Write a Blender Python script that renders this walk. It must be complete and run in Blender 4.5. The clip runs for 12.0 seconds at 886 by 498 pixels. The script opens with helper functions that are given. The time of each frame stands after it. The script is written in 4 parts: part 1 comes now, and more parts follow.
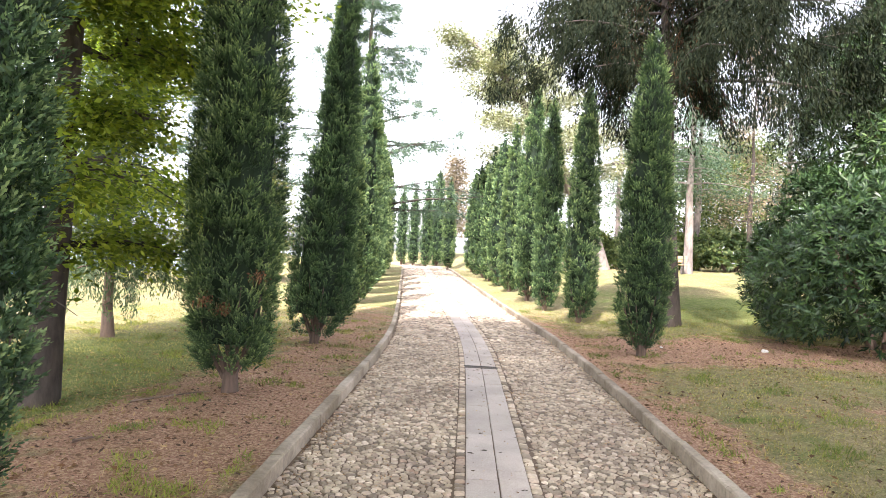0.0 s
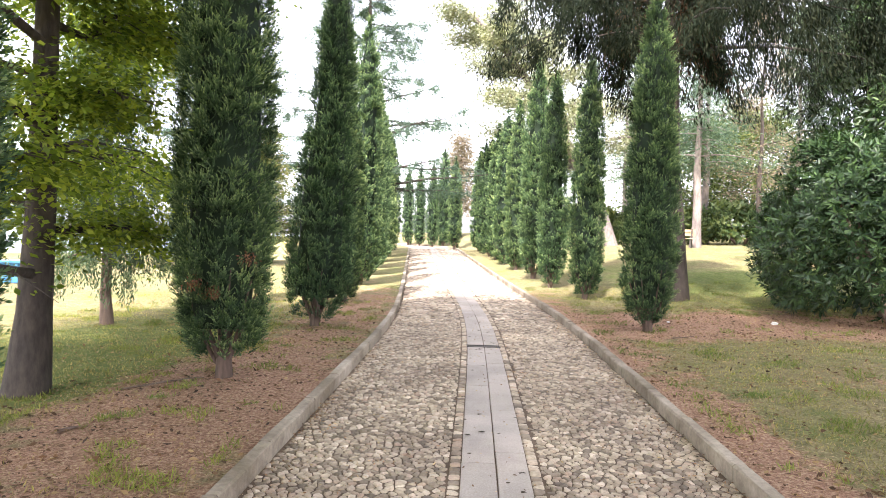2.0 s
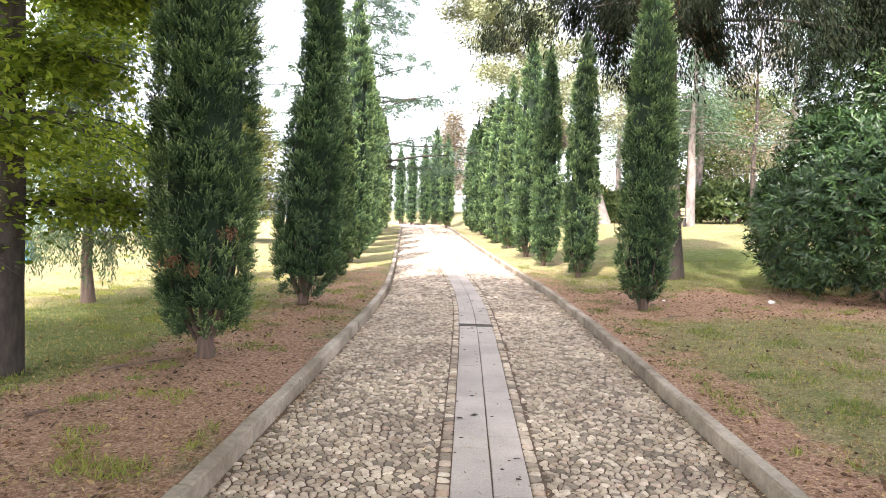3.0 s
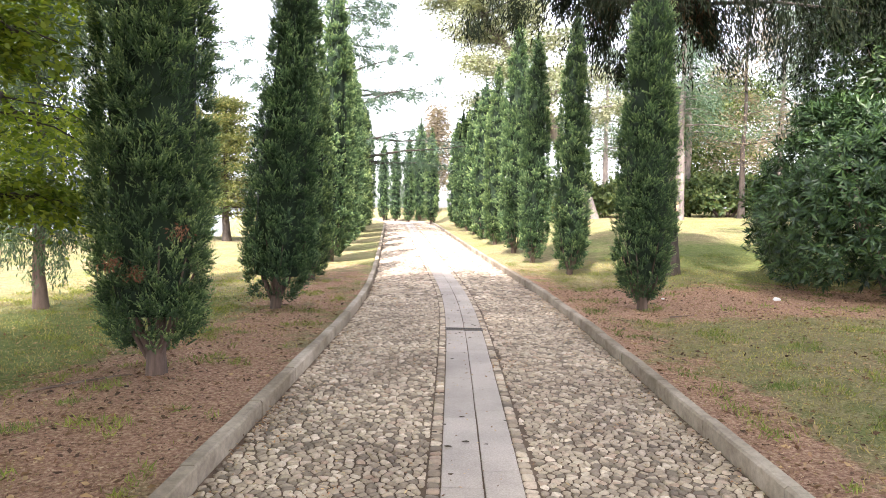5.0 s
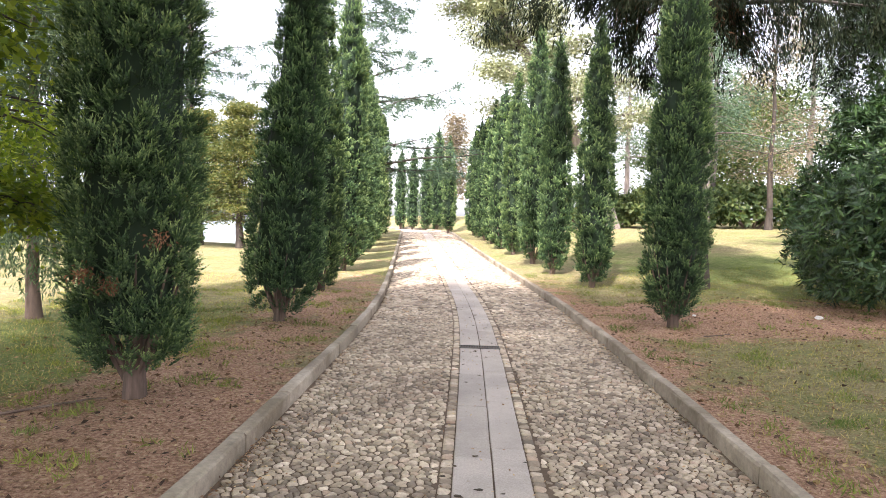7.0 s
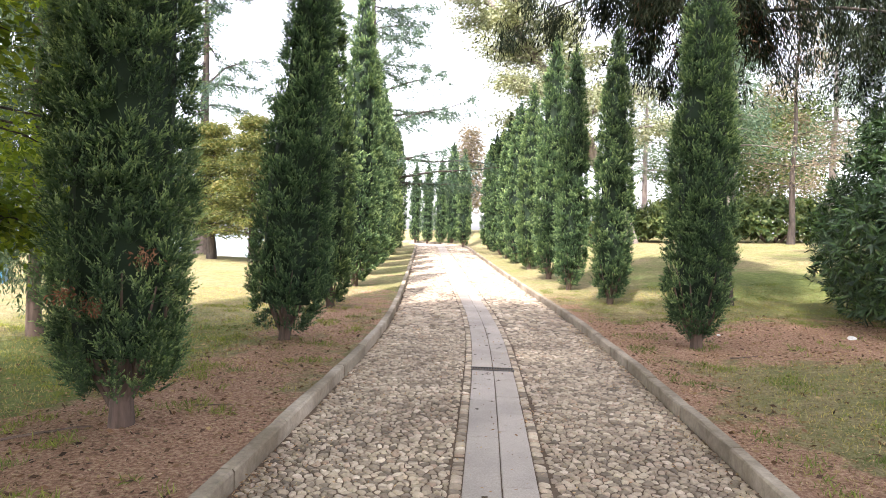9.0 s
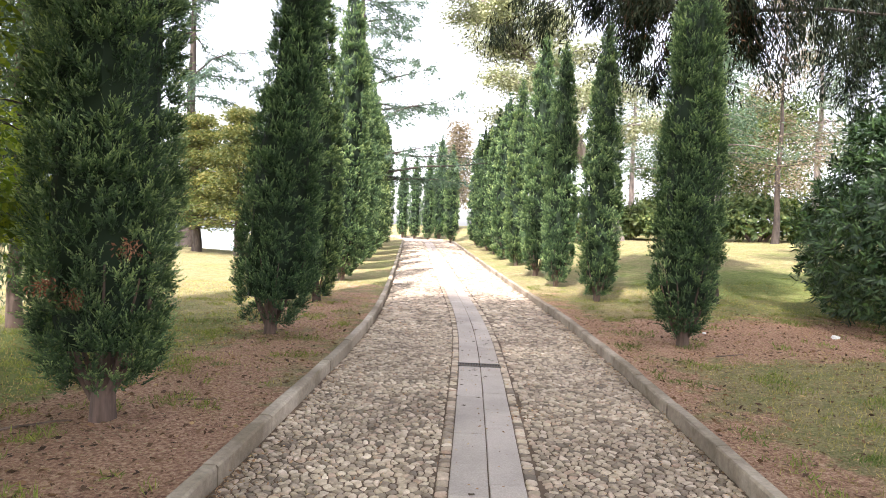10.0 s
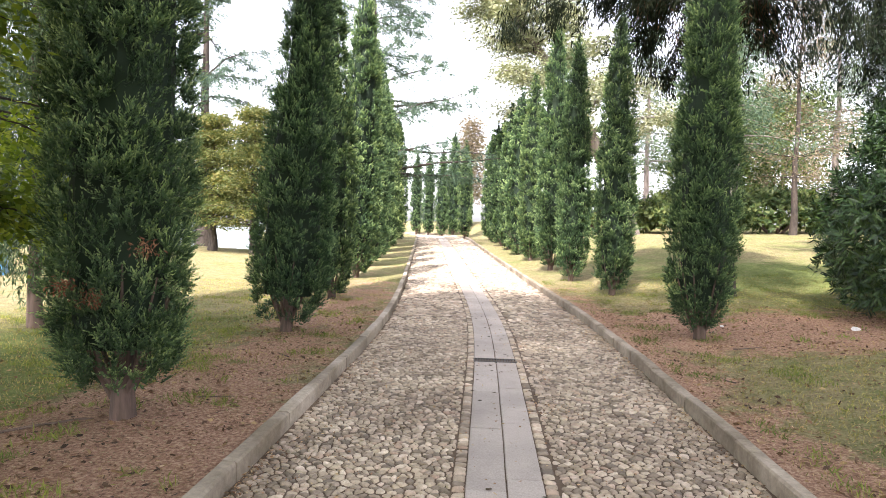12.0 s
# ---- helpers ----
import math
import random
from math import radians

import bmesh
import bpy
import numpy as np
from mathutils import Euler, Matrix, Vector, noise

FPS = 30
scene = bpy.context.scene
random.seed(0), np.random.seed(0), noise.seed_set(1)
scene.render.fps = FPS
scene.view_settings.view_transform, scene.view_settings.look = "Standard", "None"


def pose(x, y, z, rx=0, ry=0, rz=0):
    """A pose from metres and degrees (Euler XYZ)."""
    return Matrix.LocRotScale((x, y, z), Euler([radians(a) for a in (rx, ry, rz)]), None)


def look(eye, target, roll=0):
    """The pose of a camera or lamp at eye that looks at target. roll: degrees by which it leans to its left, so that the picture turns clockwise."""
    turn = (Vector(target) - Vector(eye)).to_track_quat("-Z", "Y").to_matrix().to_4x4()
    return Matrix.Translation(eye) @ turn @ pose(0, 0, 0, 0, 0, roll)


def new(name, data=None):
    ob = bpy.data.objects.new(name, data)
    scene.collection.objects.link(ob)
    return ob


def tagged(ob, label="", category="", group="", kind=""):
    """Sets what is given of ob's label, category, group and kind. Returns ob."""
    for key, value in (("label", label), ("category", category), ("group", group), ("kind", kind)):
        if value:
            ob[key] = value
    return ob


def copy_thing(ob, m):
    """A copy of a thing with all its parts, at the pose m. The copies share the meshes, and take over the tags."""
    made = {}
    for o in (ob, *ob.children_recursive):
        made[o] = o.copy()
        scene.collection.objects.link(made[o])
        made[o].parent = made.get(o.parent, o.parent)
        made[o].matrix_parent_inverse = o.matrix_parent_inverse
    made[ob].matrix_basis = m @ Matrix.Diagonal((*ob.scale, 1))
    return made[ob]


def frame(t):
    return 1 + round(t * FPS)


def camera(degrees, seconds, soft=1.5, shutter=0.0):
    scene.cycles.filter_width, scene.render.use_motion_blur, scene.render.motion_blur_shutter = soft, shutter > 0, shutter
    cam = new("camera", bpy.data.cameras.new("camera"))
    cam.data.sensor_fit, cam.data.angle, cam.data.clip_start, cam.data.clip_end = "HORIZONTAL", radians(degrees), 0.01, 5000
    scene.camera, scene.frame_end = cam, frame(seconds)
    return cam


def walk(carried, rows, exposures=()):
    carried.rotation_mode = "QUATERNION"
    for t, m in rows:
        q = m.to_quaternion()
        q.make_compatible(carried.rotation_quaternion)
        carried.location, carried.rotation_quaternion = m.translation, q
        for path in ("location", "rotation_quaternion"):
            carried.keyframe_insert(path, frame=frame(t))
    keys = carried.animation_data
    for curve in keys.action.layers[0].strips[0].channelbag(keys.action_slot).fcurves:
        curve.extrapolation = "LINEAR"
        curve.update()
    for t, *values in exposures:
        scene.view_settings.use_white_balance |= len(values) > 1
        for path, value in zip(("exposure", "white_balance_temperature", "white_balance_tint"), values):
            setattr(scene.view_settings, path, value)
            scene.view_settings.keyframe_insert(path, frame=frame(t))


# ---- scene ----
cam = camera(67.6, 12.0, soft=0.9)
METRES, EYE, TILT, LEAN, TURN = 2.435, 1.6, 0.0, 0.0, 2.2
EXPOSURE = 2.38
ROWS = [
    (0.0, 0.0, 0.0, 0.0, -0.03, 0.51, -2.9),
    (0.5, -0.0135, -0.0025, -0.0005, -0.45, 0.45, -1.96),
    (1.0, -0.0134, 0.0115, -0.0062, -1.33, -0.69, -2.07),
    (1.5, 0.022, 0.0585, -0.0107, 0.51, -0.51, -1.34),
    (2.0, 0.0545, 0.0876, -0.0121, 0.7, -1.22, -1.5),
    (2.5, 0.0553, 0.1408, -0.022, -0.2, -2.19, -1.64),
    (4.5, 0.0651, 0.4185, -0.0384, 1.19, -4.11, -1.51),
    (5.0, 0.0616, 0.5109, -0.0403, -1.29, -3.29, -1.1),
    (5.5, 0.0606, 0.5802, -0.0404, -1.4, -4.2, -1.17),
    (6.0, 0.0797, 0.6509, -0.0374, 0.9, -2.64, -2.32),
    (6.5, 0.0893, 0.7017, -0.0396, 1.23, -3.39, -2.01),
    (7.0, 0.0816, 0.77, -0.0449, 0.27, -2.56, -1.61),
    (9.0, 0.1025, 0.915, -0.0367, 1.63, -1.42, -1.62),
    (9.5, 0.0993, 0.923, -0.0384, 1.01, -1.34, -1.79),
    (10.0, 0.096, 0.9321, -0.0384, 0.51, -1.78, -2.33),
    (10.5, 0.0933, 0.9353, -0.0413, 1.03, -1.92, -1.99),
    (11.0, 0.0961, 0.9345, -0.0409, 1.33, -1.97, -1.68),
    (11.5, 0.0976, 0.9331, -0.0395, 1.27, -1.63, -1.72),
    (12.0, 0.0963, 0.9328, -0.0405, 1.71, -2.15, -1.53),
]
walk(cam, [(t, pose(0, 0, EYE, TILT, LEAN, TURN) @ pose(METRES * x, METRES * y, METRES * z, 90 + pitch, roll, yaw)) for t, x, y, z, yaw, pitch, roll in ROWS], [(t, EXPOSURE + e, 6250, 17) for t, e in ((0.0, 0.0), (4.5, 0.0), (5.6, -0.26), (12.0, -0.27))])

# ---- world, sun ----
SUN_AZ, SUN_EL = (-0.27, -0.963), 50.0
world = bpy.data.worlds.new("world")
scene.world = world
world.use_nodes = True
wn = world.node_tree
sky = wn.nodes.new("ShaderNodeTexSky")
sky.sky_type = "NISHITA"
sky.sun_disc = False
sky.sun_elevation = radians(SUN_EL)
sky.sun_rotation = math.atan2(SUN_AZ[0], SUN_AZ[1])
sky.air_density, sky.dust_density, sky.ozone_density = 1.0, 2.5, 1.0
bg = wn.nodes["Background"]
bg.inputs["Strength"].default_value = 0.15
haze = wn.nodes.new("ShaderNodeHueSaturation")
haze.inputs["Saturation"].default_value = 0.22
wn.links.new(sky.outputs["Color"], haze.inputs["Color"])
wn.links.new(haze.outputs["Color"], bg.inputs["Color"])
sun_data = bpy.data.lights.new("sun", "SUN")
sun_data.energy, sun_data.angle, sun_data.color = 3.5, radians(2.0), (1.0, 0.93, 0.82)
sun = new("sun", sun_data)
_k = math.cos(radians(SUN_EL))
_s = Vector((SUN_AZ[0] * _k, SUN_AZ[1] * _k, math.sin(radians(SUN_EL))))
sun.matrix_world = look(_s * 60, (0, 0, 0))


# ---- materials ----
def base_material(name):
    m = bpy.data.materials.new(name)
    m.use_nodes = True
    nt = m.node_tree
    return m, nt, nt.nodes["Principled BSDF"]


def node(nt, kind, **sets):
    n = nt.nodes.new(kind)
    for k, v in sets.items():
        n.inputs[k].default_value = v
    return n


def ramp(nt, source, stops):
    n = nt.nodes.new("ShaderNodeValToRGB")
    el = n.color_ramp.elements
    el[0].position, el[0].color = stops[0][0], (*stops[0][1], 1)
    el[1].position, el[1].color = stops[-1][0], (*stops[-1][1], 1)
    for p, c in stops[1:-1]:
        e = el.new(p)
        e.color = (*c, 1)
    nt.links.new(source, n.inputs["Fac"])
    return n.outputs["Color"]


def coords(nt, scale=(1, 1, 1), kind="Object"):
    tc = nt.nodes.new("ShaderNodeTexCoord")
    mp = node(nt, "ShaderNodeMapping", Scale=scale)
    nt.links.new(tc.outputs[kind], mp.inputs["Vector"])
    return mp.outputs["Vector"]


def noise_of(nt, vec, scale, detail=4.0, rough=0.55):
    n = node(nt, "ShaderNodeTexNoise", Scale=scale, Detail=detail, Roughness=rough)
    nt.links.new(vec, n.inputs["Vector"])
    return n.outputs["Fac"]


def mix(nt, fac, a, b, mode="MIX"):
    n = nt.nodes.new("ShaderNodeMix")
    n.data_type, n.blend_type = "RGBA", mode
    for key, v in ((0, fac), (6, a), (7, b)):
        if isinstance(v, (int, float)):
            n.inputs[key].default_value = v
        elif isinstance(v, tuple):
            n.inputs[key].default_value = (*v, 1)
        else:
            nt.links.new(v, n.inputs[key])
    return n.outputs[2]


def bump(nt, bsdf, height, strength=0.4, distance=0.01):
    b = node(nt, "ShaderNodeBump", Strength=strength, Distance=distance)
    nt.links.new(height, b.inputs["Height"])
    nt.links.new(b.outputs["Normal"], bsdf.inputs["Normal"])


def leaf_material(name, dark, mid, light, rough=0.5, translucent=0.3, clump=1.6, spec=0.3, toned=False):
    """Foliage: each leaf takes its own tone, each clump leans to one."""
    m, nt, b = base_material(name)
    geo = nt.nodes.new("ShaderNodeNewGeometry")
    source = geo.outputs["Random Per Island"]
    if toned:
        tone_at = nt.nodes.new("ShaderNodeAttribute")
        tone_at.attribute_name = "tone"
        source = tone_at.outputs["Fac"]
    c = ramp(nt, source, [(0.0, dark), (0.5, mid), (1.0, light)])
    f = noise_of(nt, coords(nt), clump, 3.0)
    f2 = ramp(nt, f, [(0.35, (0.62, 0.66, 0.62)), (0.65, (1.25, 1.2, 1.1))])
    col = mix(nt, 1.0, c, f2, "MULTIPLY")
    info = nt.nodes.new("ShaderNodeObjectInfo")
    tone = ramp(nt, info.outputs["Random"], [(0.0, (0.86, 0.92, 0.9)), (1.0, (1.12, 1.08, 0.95))])
    col = mix(nt, 1.0, col, tone, "MULTIPLY")
    nt.links.new(col, b.inputs["Base Color"])
    b.inputs["Roughness"].default_value = rough
    b.inputs["Specular IOR Level"].default_value = spec
    tr = nt.nodes.new("ShaderNodeBsdfTranslucent")
    tcol = mix(nt, 1.0, col, (1.3, 1.35, 0.6), "MULTIPLY")
    nt.links.new(tcol, tr.inputs["Color"])
    ms = node(nt, "ShaderNodeMixShader", Fac=translucent)
    nt.links.new(b.outputs[0], ms.inputs[1])
    nt.links.new(tr.outputs[0], ms.inputs[2])
    nt.links.new(ms.outputs[0], nt.nodes["Material Output"].inputs["Surface"])
    return m


def bark_material(name, a, b_col, scale=9.0, stretch=0.22, depth=0.02):
    m, nt, b = base_material(name)
    v = coords(nt, (1, 1, stretch))
    f = noise_of(nt, v, scale, 7.0, 0.65)
    big = noise_of(nt, coords(nt), 1.3, 3.0)
    c = ramp(nt, f, [(0.3, a), (0.7, b_col)])
    c = mix(nt, 1.0, c, ramp(nt, big, [(0.3, (0.75, 0.75, 0.78)), (0.7, (1.2, 1.15, 1.1))]), "MULTIPLY")
    nt.links.new(c, b.inputs["Base Color"])
    b.inputs["Roughness"].default_value = 0.9
    bump(nt, b, f, 0.9, depth)
    return m


def stone_material(name, stops, grain=60.0, rough=0.8, stain=(0.6, 0.58, 0.55), depth=0.004, per="island"):
    m, nt, b = base_material(name)
    if per == "island":
        src = nt.nodes.new("ShaderNodeNewGeometry").outputs["Random Per Island"]
    else:
        src = nt.nodes.new("ShaderNodeObjectInfo").outputs["Random"]
    c = ramp(nt, src, stops)
    v = coords(nt)
    g = noise_of(nt, v, grain, 6.0, 0.7)
    c = mix(nt, 1.0, c, ramp(nt, g, [(0.25, (0.66, 0.66, 0.66)), (0.75, (1.25, 1.25, 1.25))]), "MULTIPLY")
    s = noise_of(nt, v, 1.1, 5.0, 0.6)
    c = mix(nt, 1.0, c, ramp(nt, s, [(0.38, stain), (0.62, (1.08, 1.06, 1.03))]), "MULTIPLY")
    nt.links.new(c, b.inputs["Base Color"])
    b.inputs["Roughness"].default_value = rough
    bump(nt, b, g, 0.5, depth)
    return m


# darkest stop is painted shade for leaves deep between the sprays
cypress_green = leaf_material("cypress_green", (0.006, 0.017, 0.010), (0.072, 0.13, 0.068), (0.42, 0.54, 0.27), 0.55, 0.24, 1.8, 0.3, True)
# near-black, standing in for the shade inside the crown
cypress_shade_core = leaf_material("cypress_shade_core", (0.005, 0.013, 0.007), (0.01, 0.022, 0.012), (0.018, 0.035, 0.018), 0.8, 0.05)
linden_green = leaf_material("linden_green", (0.075, 0.12, 0.025), (0.17, 0.24, 0.042), (0.34, 0.40, 0.08), 0.5, 0.55, 1.3)
fir_green = leaf_material("fir_green", (0.05, 0.085, 0.06), (0.09, 0.14, 0.10), (0.15, 0.20, 0.13), 0.6, 0.25)
cedar_green = leaf_material("cedar_green", (0.03, 0.06, 0.05), (0.065, 0.11, 0.09), (0.12, 0.17, 0.135), 0.6, 0.25)
# near-black: the backlit canopy's shade is put into this leaf colour
redwood_shade_green = leaf_material("redwood_shade_green", (0.007, 0.012, 0.008), (0.015, 0.022, 0.014), (0.027, 0.032, 0.02), 0.85, 0.06, 0.8, 0.1)
brown_needles = leaf_material("brown_needles", (0.03, 0.018, 0.013), (0.06, 0.034, 0.024), (0.11, 0.065, 0.04), 0.85, 0.12, 1.6, 0.1)
rust_needles = leaf_material("rust_needles", (0.10, 0.04, 0.025), (0.20, 0.09, 0.055), (0.32, 0.17, 0.11), 0.8, 0.1)
pink_brown = leaf_material("pink_brown", (0.15, 0.11, 0.09), (0.24, 0.18, 0.15), (0.34, 0.27, 0.23), 0.8, 0.3)
laurel_green = leaf_material("laurel_green", (0.011, 0.027, 0.012), (0.03, 0.062, 0.024), (0.075, 0.125, 0.04), 0.42, 0.12, 0.9, 0.3)
golden_green = leaf_material("golden_green", (0.055, 0.08, 0.03), (0.12, 0.135, 0.05), (0.22, 0.20, 0.08), 0.6, 0.35, 0.7)
oak_grey = leaf_material("oak_grey", (0.15, 0.17, 0.115), (0.26, 0.28, 0.20), (0.40, 0.42, 0.32), 0.55, 0.15)
hedge_green = leaf_material("hedge_green", (0.04, 0.07, 0.028), (0.09, 0.13, 0.05), (0.19, 0.21, 0.085), 0.5, 0.35, 0.6)
grass_blade = leaf_material("grass_blade", (0.15, 0.13, 0.05), (0.29, 0.245, 0.10), (0.46, 0.38, 0.19), 0.6, 0.3, 0.7)
grass_deep = leaf_material("grass_deep", (0.08, 0.12, 0.035), (0.14, 0.185, 0.055), (0.22, 0.26, 0.09), 0.6, 0.3, 0.7)
grass_fresh = leaf_material("grass_fresh", (0.11, 0.14, 0.035), (0.19, 0.22, 0.06), (0.30, 0.31, 0.10), 0.6, 0.35, 0.7)
litter_brown = leaf_material("litter_brown", (0.10, 0.05, 0.034), (0.34, 0.195, 0.13), (0.60, 0.45, 0.32), 0.85, 0.1, 1.5)
leaf_dry = leaf_material("leaf_dry", (0.06, 0.032, 0.022), (0.22, 0.115, 0.07), (0.48, 0.32, 0.19), 0.75, 0.15, 1.5)
cypress_bark = bark_material("cypress_bark", (0.05, 0.034, 0.026), (0.16, 0.11, 0.085), 22.0, 0.15, 0.012)
dark_bark = bark_material("dark_bark", (0.025, 0.019, 0.016), (0.085, 0.068, 0.056), 16.0, 0.3, 0.012)
grey_bark = bark_material("grey_bark", (0.11, 0.09, 0.08), (0.27, 0.235, 0.215), 9.0, 0.4, 0.015)
red_bark = bark_material("red_bark", (0.075, 0.05, 0.038), (0.21, 0.15, 0.12), 12.0, 0.18, 0.02)
COBBLE_TONES = [(0.0, (0.18, 0.145, 0.11)), (0.25, (0.32, 0.26, 0.195)), (0.55, (0.46, 0.38, 0.28)), (0.8, (0.56, 0.48, 0.38)), (0.88, (0.40, 0.29, 0.21)), (1.0, (0.72, 0.63, 0.51))]
cobble_stone = stone_material("cobble_stone", COBBLE_TONES, 45.0, 0.72, (0.72, 0.68, 0.66))
cobble_piece = stone_material("cobble_piece", COBBLE_TONES, 45.0, 0.72, (0.72, 0.68, 0.66), per="object")
slab_stone = stone_material("slab_stone", [(0.0, (0.38, 0.333, 0.296)), (1.0, (0.455, 0.40, 0.358))], 90.0, 0.7, (0.8, 0.78, 0.76), 0.002, "object")
kerb_stone_mat = stone_material("kerb_stone_mat", [(0.0, (0.29, 0.245, 0.19)), (1.0, (0.41, 0.35, 0.28))], 22.0, 0.9, (0.5, 0.46, 0.39), 0.01, "object")
bed_earth = stone_material("bed_earth", [(0.0, (0.14, 0.098, 0.066)), (1.0, (0.14, 0.098, 0.066))], 50.0, 0.95, (0.6, 0.55, 0.5), 0.006)
iron, nt_, b_ = base_material("iron")
nt_.links.new(ramp(nt_, noise_of(nt_, coords(nt_), 40.0), [(0.3, (0.05, 0.048, 0.046)), (0.7, (0.12, 0.105, 0.095))]), b_.inputs["Base Color"])
b_.inputs["Roughness"].default_value, b_.inputs["Metallic"].default_value = 0.6, 0.6
water_mat, nt_, b_ = base_material("water_mat")
b_.inputs["Base Color"].default_value = (0.25, 0.33, 0.36, 1)
b_.inputs["Roughness"].default_value = 0.12
bump(nt_, b_, noise_of(nt_, coords(nt_), 0.4, 5.0), 0.15, 0.3)


def ground_material():
    m, nt, b = base_material("ground_mat")
    v = coords(nt)
    lit = nt.nodes.new("ShaderNodeAttribute")
    lit.attribute_name = "litter"
    fresh = nt.nodes.new("ShaderNodeAttribute")
    fresh.attribute_name = "fresh"
    fine = noise_of(nt, v, 38.0, 6.0, 0.7)
    mid = noise_of(nt, v, 3.2, 5.0, 0.65)
    wide = noise_of(nt, v, 0.55, 4.0, 0.6)
    dry = ramp(nt, fine, [(0.32, (0.13, 0.11, 0.055)), (0.52, (0.28, 0.235, 0.13)), (0.7, (0.42, 0.355, 0.22))])
    green = ramp(nt, fine, [(0.3, (0.09, 0.12, 0.035)), (0.55, (0.18, 0.215, 0.07)), (0.75, (0.28, 0.30, 0.12))])
    red = ramp(nt, fine, [(0.32, (0.14, 0.075, 0.05)), (0.5, (0.36, 0.21, 0.14)), (0.68, (0.60, 0.43, 0.29))])
    gfac = nt.nodes.new("ShaderNodeMath")
    gfac.operation = "MULTIPLY_ADD"
    both = nt.nodes.new("ShaderNodeMath")
    both.operation = "ADD"
    nt.links.new(wide, both.inputs[0])
    nt.links.new(mid, both.inputs[1])
    nt.links.new(both.outputs[0], gfac.inputs[0])
    gfac.inputs[1].default_value = 0.75
    nt.links.new(fresh.outputs["Fac"], gfac.inputs[2])
    gf = ramp(nt, gfac.outputs[0], [(0.68, (0, 0, 0)), (1.1, (1, 1, 1))])
    lawn = mix(nt, gf, dry, green)
    patch = noise_of(nt, v, 7.0, 5.0, 0.75)
    lawn = mix(nt, 1.0, lawn, ramp(nt, patch, [(0.34, (0.66, 0.68, 0.62)), (0.66, (1.2, 1.16, 1.12))]), "MULTIPLY")
    rfac = nt.nodes.new("ShaderNodeMath")
    rfac.operation = "MULTIPLY_ADD"
    nt.links.new(mid, rfac.inputs[0])
    rfac.inputs[1].default_value = 1.15
    nt.links.new(lit.outputs["Fac"], rfac.inputs[2])
    rf = ramp(nt, rfac.outputs[0], [(0.84, (0, 0, 0)), (1.12, (1, 1, 1))])
    nt.links.new(mix(nt, rf, lawn, red), b.inputs["Base Color"])
    b.inputs["Roughness"].default_value = 0.95
    b.inputs["Specular IOR Level"].default_value = 0.15
    lump = nt.nodes.new("ShaderNodeMath")
    lump.operation = "MULTIPLY_ADD"
    nt.links.new(patch, lump.inputs[0])
    lump.inputs[1].default_value = 1.6
    nt.links.new(fine, lump.inputs[2])
    bump(nt, b, lump.outputs[0], 1.0, 0.035)
    return m


ground_mat = ground_material()


# ---- plan of the avenue: y runs along it, u across it from its middle ----
def smooth(a):
    a = min(max(a, 0.0), 1.0)
    return a * a * (3 - 2 * a)


def road_z(y):
    return 0.72 * smooth((y - 10) / 45) - 9.0 * smooth((y - 60) / 90)


def road_x(y):
    knee = (y - 12.2) / 1.6
    soft = math.log1p(math.exp(knee)) * 1.6 if knee < 30 else y - 12.2
    far = max(0.0, y - 43.0)
    return 0.30 - 0.095 * soft - (0.045 * far * far if far < 14 else 0.045 * 14 * (2 * far - 14))


def place(u, y, dz=0.0):
    return (road_x(y) + u, y, road_z(y) + dz)


ROAD_HALF, KERB_W, KERB_H = 1.545, 0.1, 0.112


def verge(u, y):
    """Height of the open ground above the road's own line."""
    a = abs(u) - ROAD_HALF - KERB_W
    h = 0.085 + 0.05 * noise.noise((u * 0.35, y * 0.35, 3.0)) * smooth(a / 1.5)
    h += 0.012 * noise.noise((u * 2.1, y * 2.1, 8.0)) * smooth(a / 0.3)
    if u < 0:
        h -= 0.13 * smooth((a - 0.8) / 2.2)
        h += 0.22 * smooth((a - 5) / 7) * smooth((y - 9) / 10)
        h -= 14.0 * smooth((y - 29 + 0.25 * a) / 60) * smooth((a - 1.5) / 6)
    else:
        h += 0.12 * smooth((a - 0.3) / 3.0)
        h += 0.72 * smooth((a - 0.6) / 5.5) * smooth((y - 12.5) / 15)
        h += 0.4 * smooth((a - 4) / 20) * smooth((y - 2) / 20)
    return h


def ground_z(x, y):
    u = x - road_x(y)
    return road_z(y) + verge(u, y)


def litter_at(u, y):
    """How much of the ground is needle litter rather than grass, 0 to 1."""
    a = abs(u) - 1.67
    near = 1 - smooth((y - 13) / 8)
    if u < 0:
        m = 0.5 * math.exp(-((a - 0.7) / 1.15) ** 2) * (0.3 + 0.7 * near)
        m += 0.6 * math.exp(-((u + 2.6) / 1.3) ** 2 - ((y - 6.0) / 1.6) ** 2)
    else:
        m = 0.55 * math.exp(-(a / 0.75) ** 2) * (0.25 + 0.75 * near)
        m = max(m, 0.85 * math.exp(-((y - 11.6) / 1.7) ** 2) * smooth((u - 1.6) / 1.0))
        m = max(m, 0.5 * math.exp(-((a - 2.6) / 0.8) ** 2) * math.exp(-((y - 6.0) / 1.6) ** 2))
    return m + 0.22 * noise.noise((u * 0.9, y * 0.9, 1.0)) + 0.12 * noise.noise((u * 2.7, y * 2.7, 4.0))


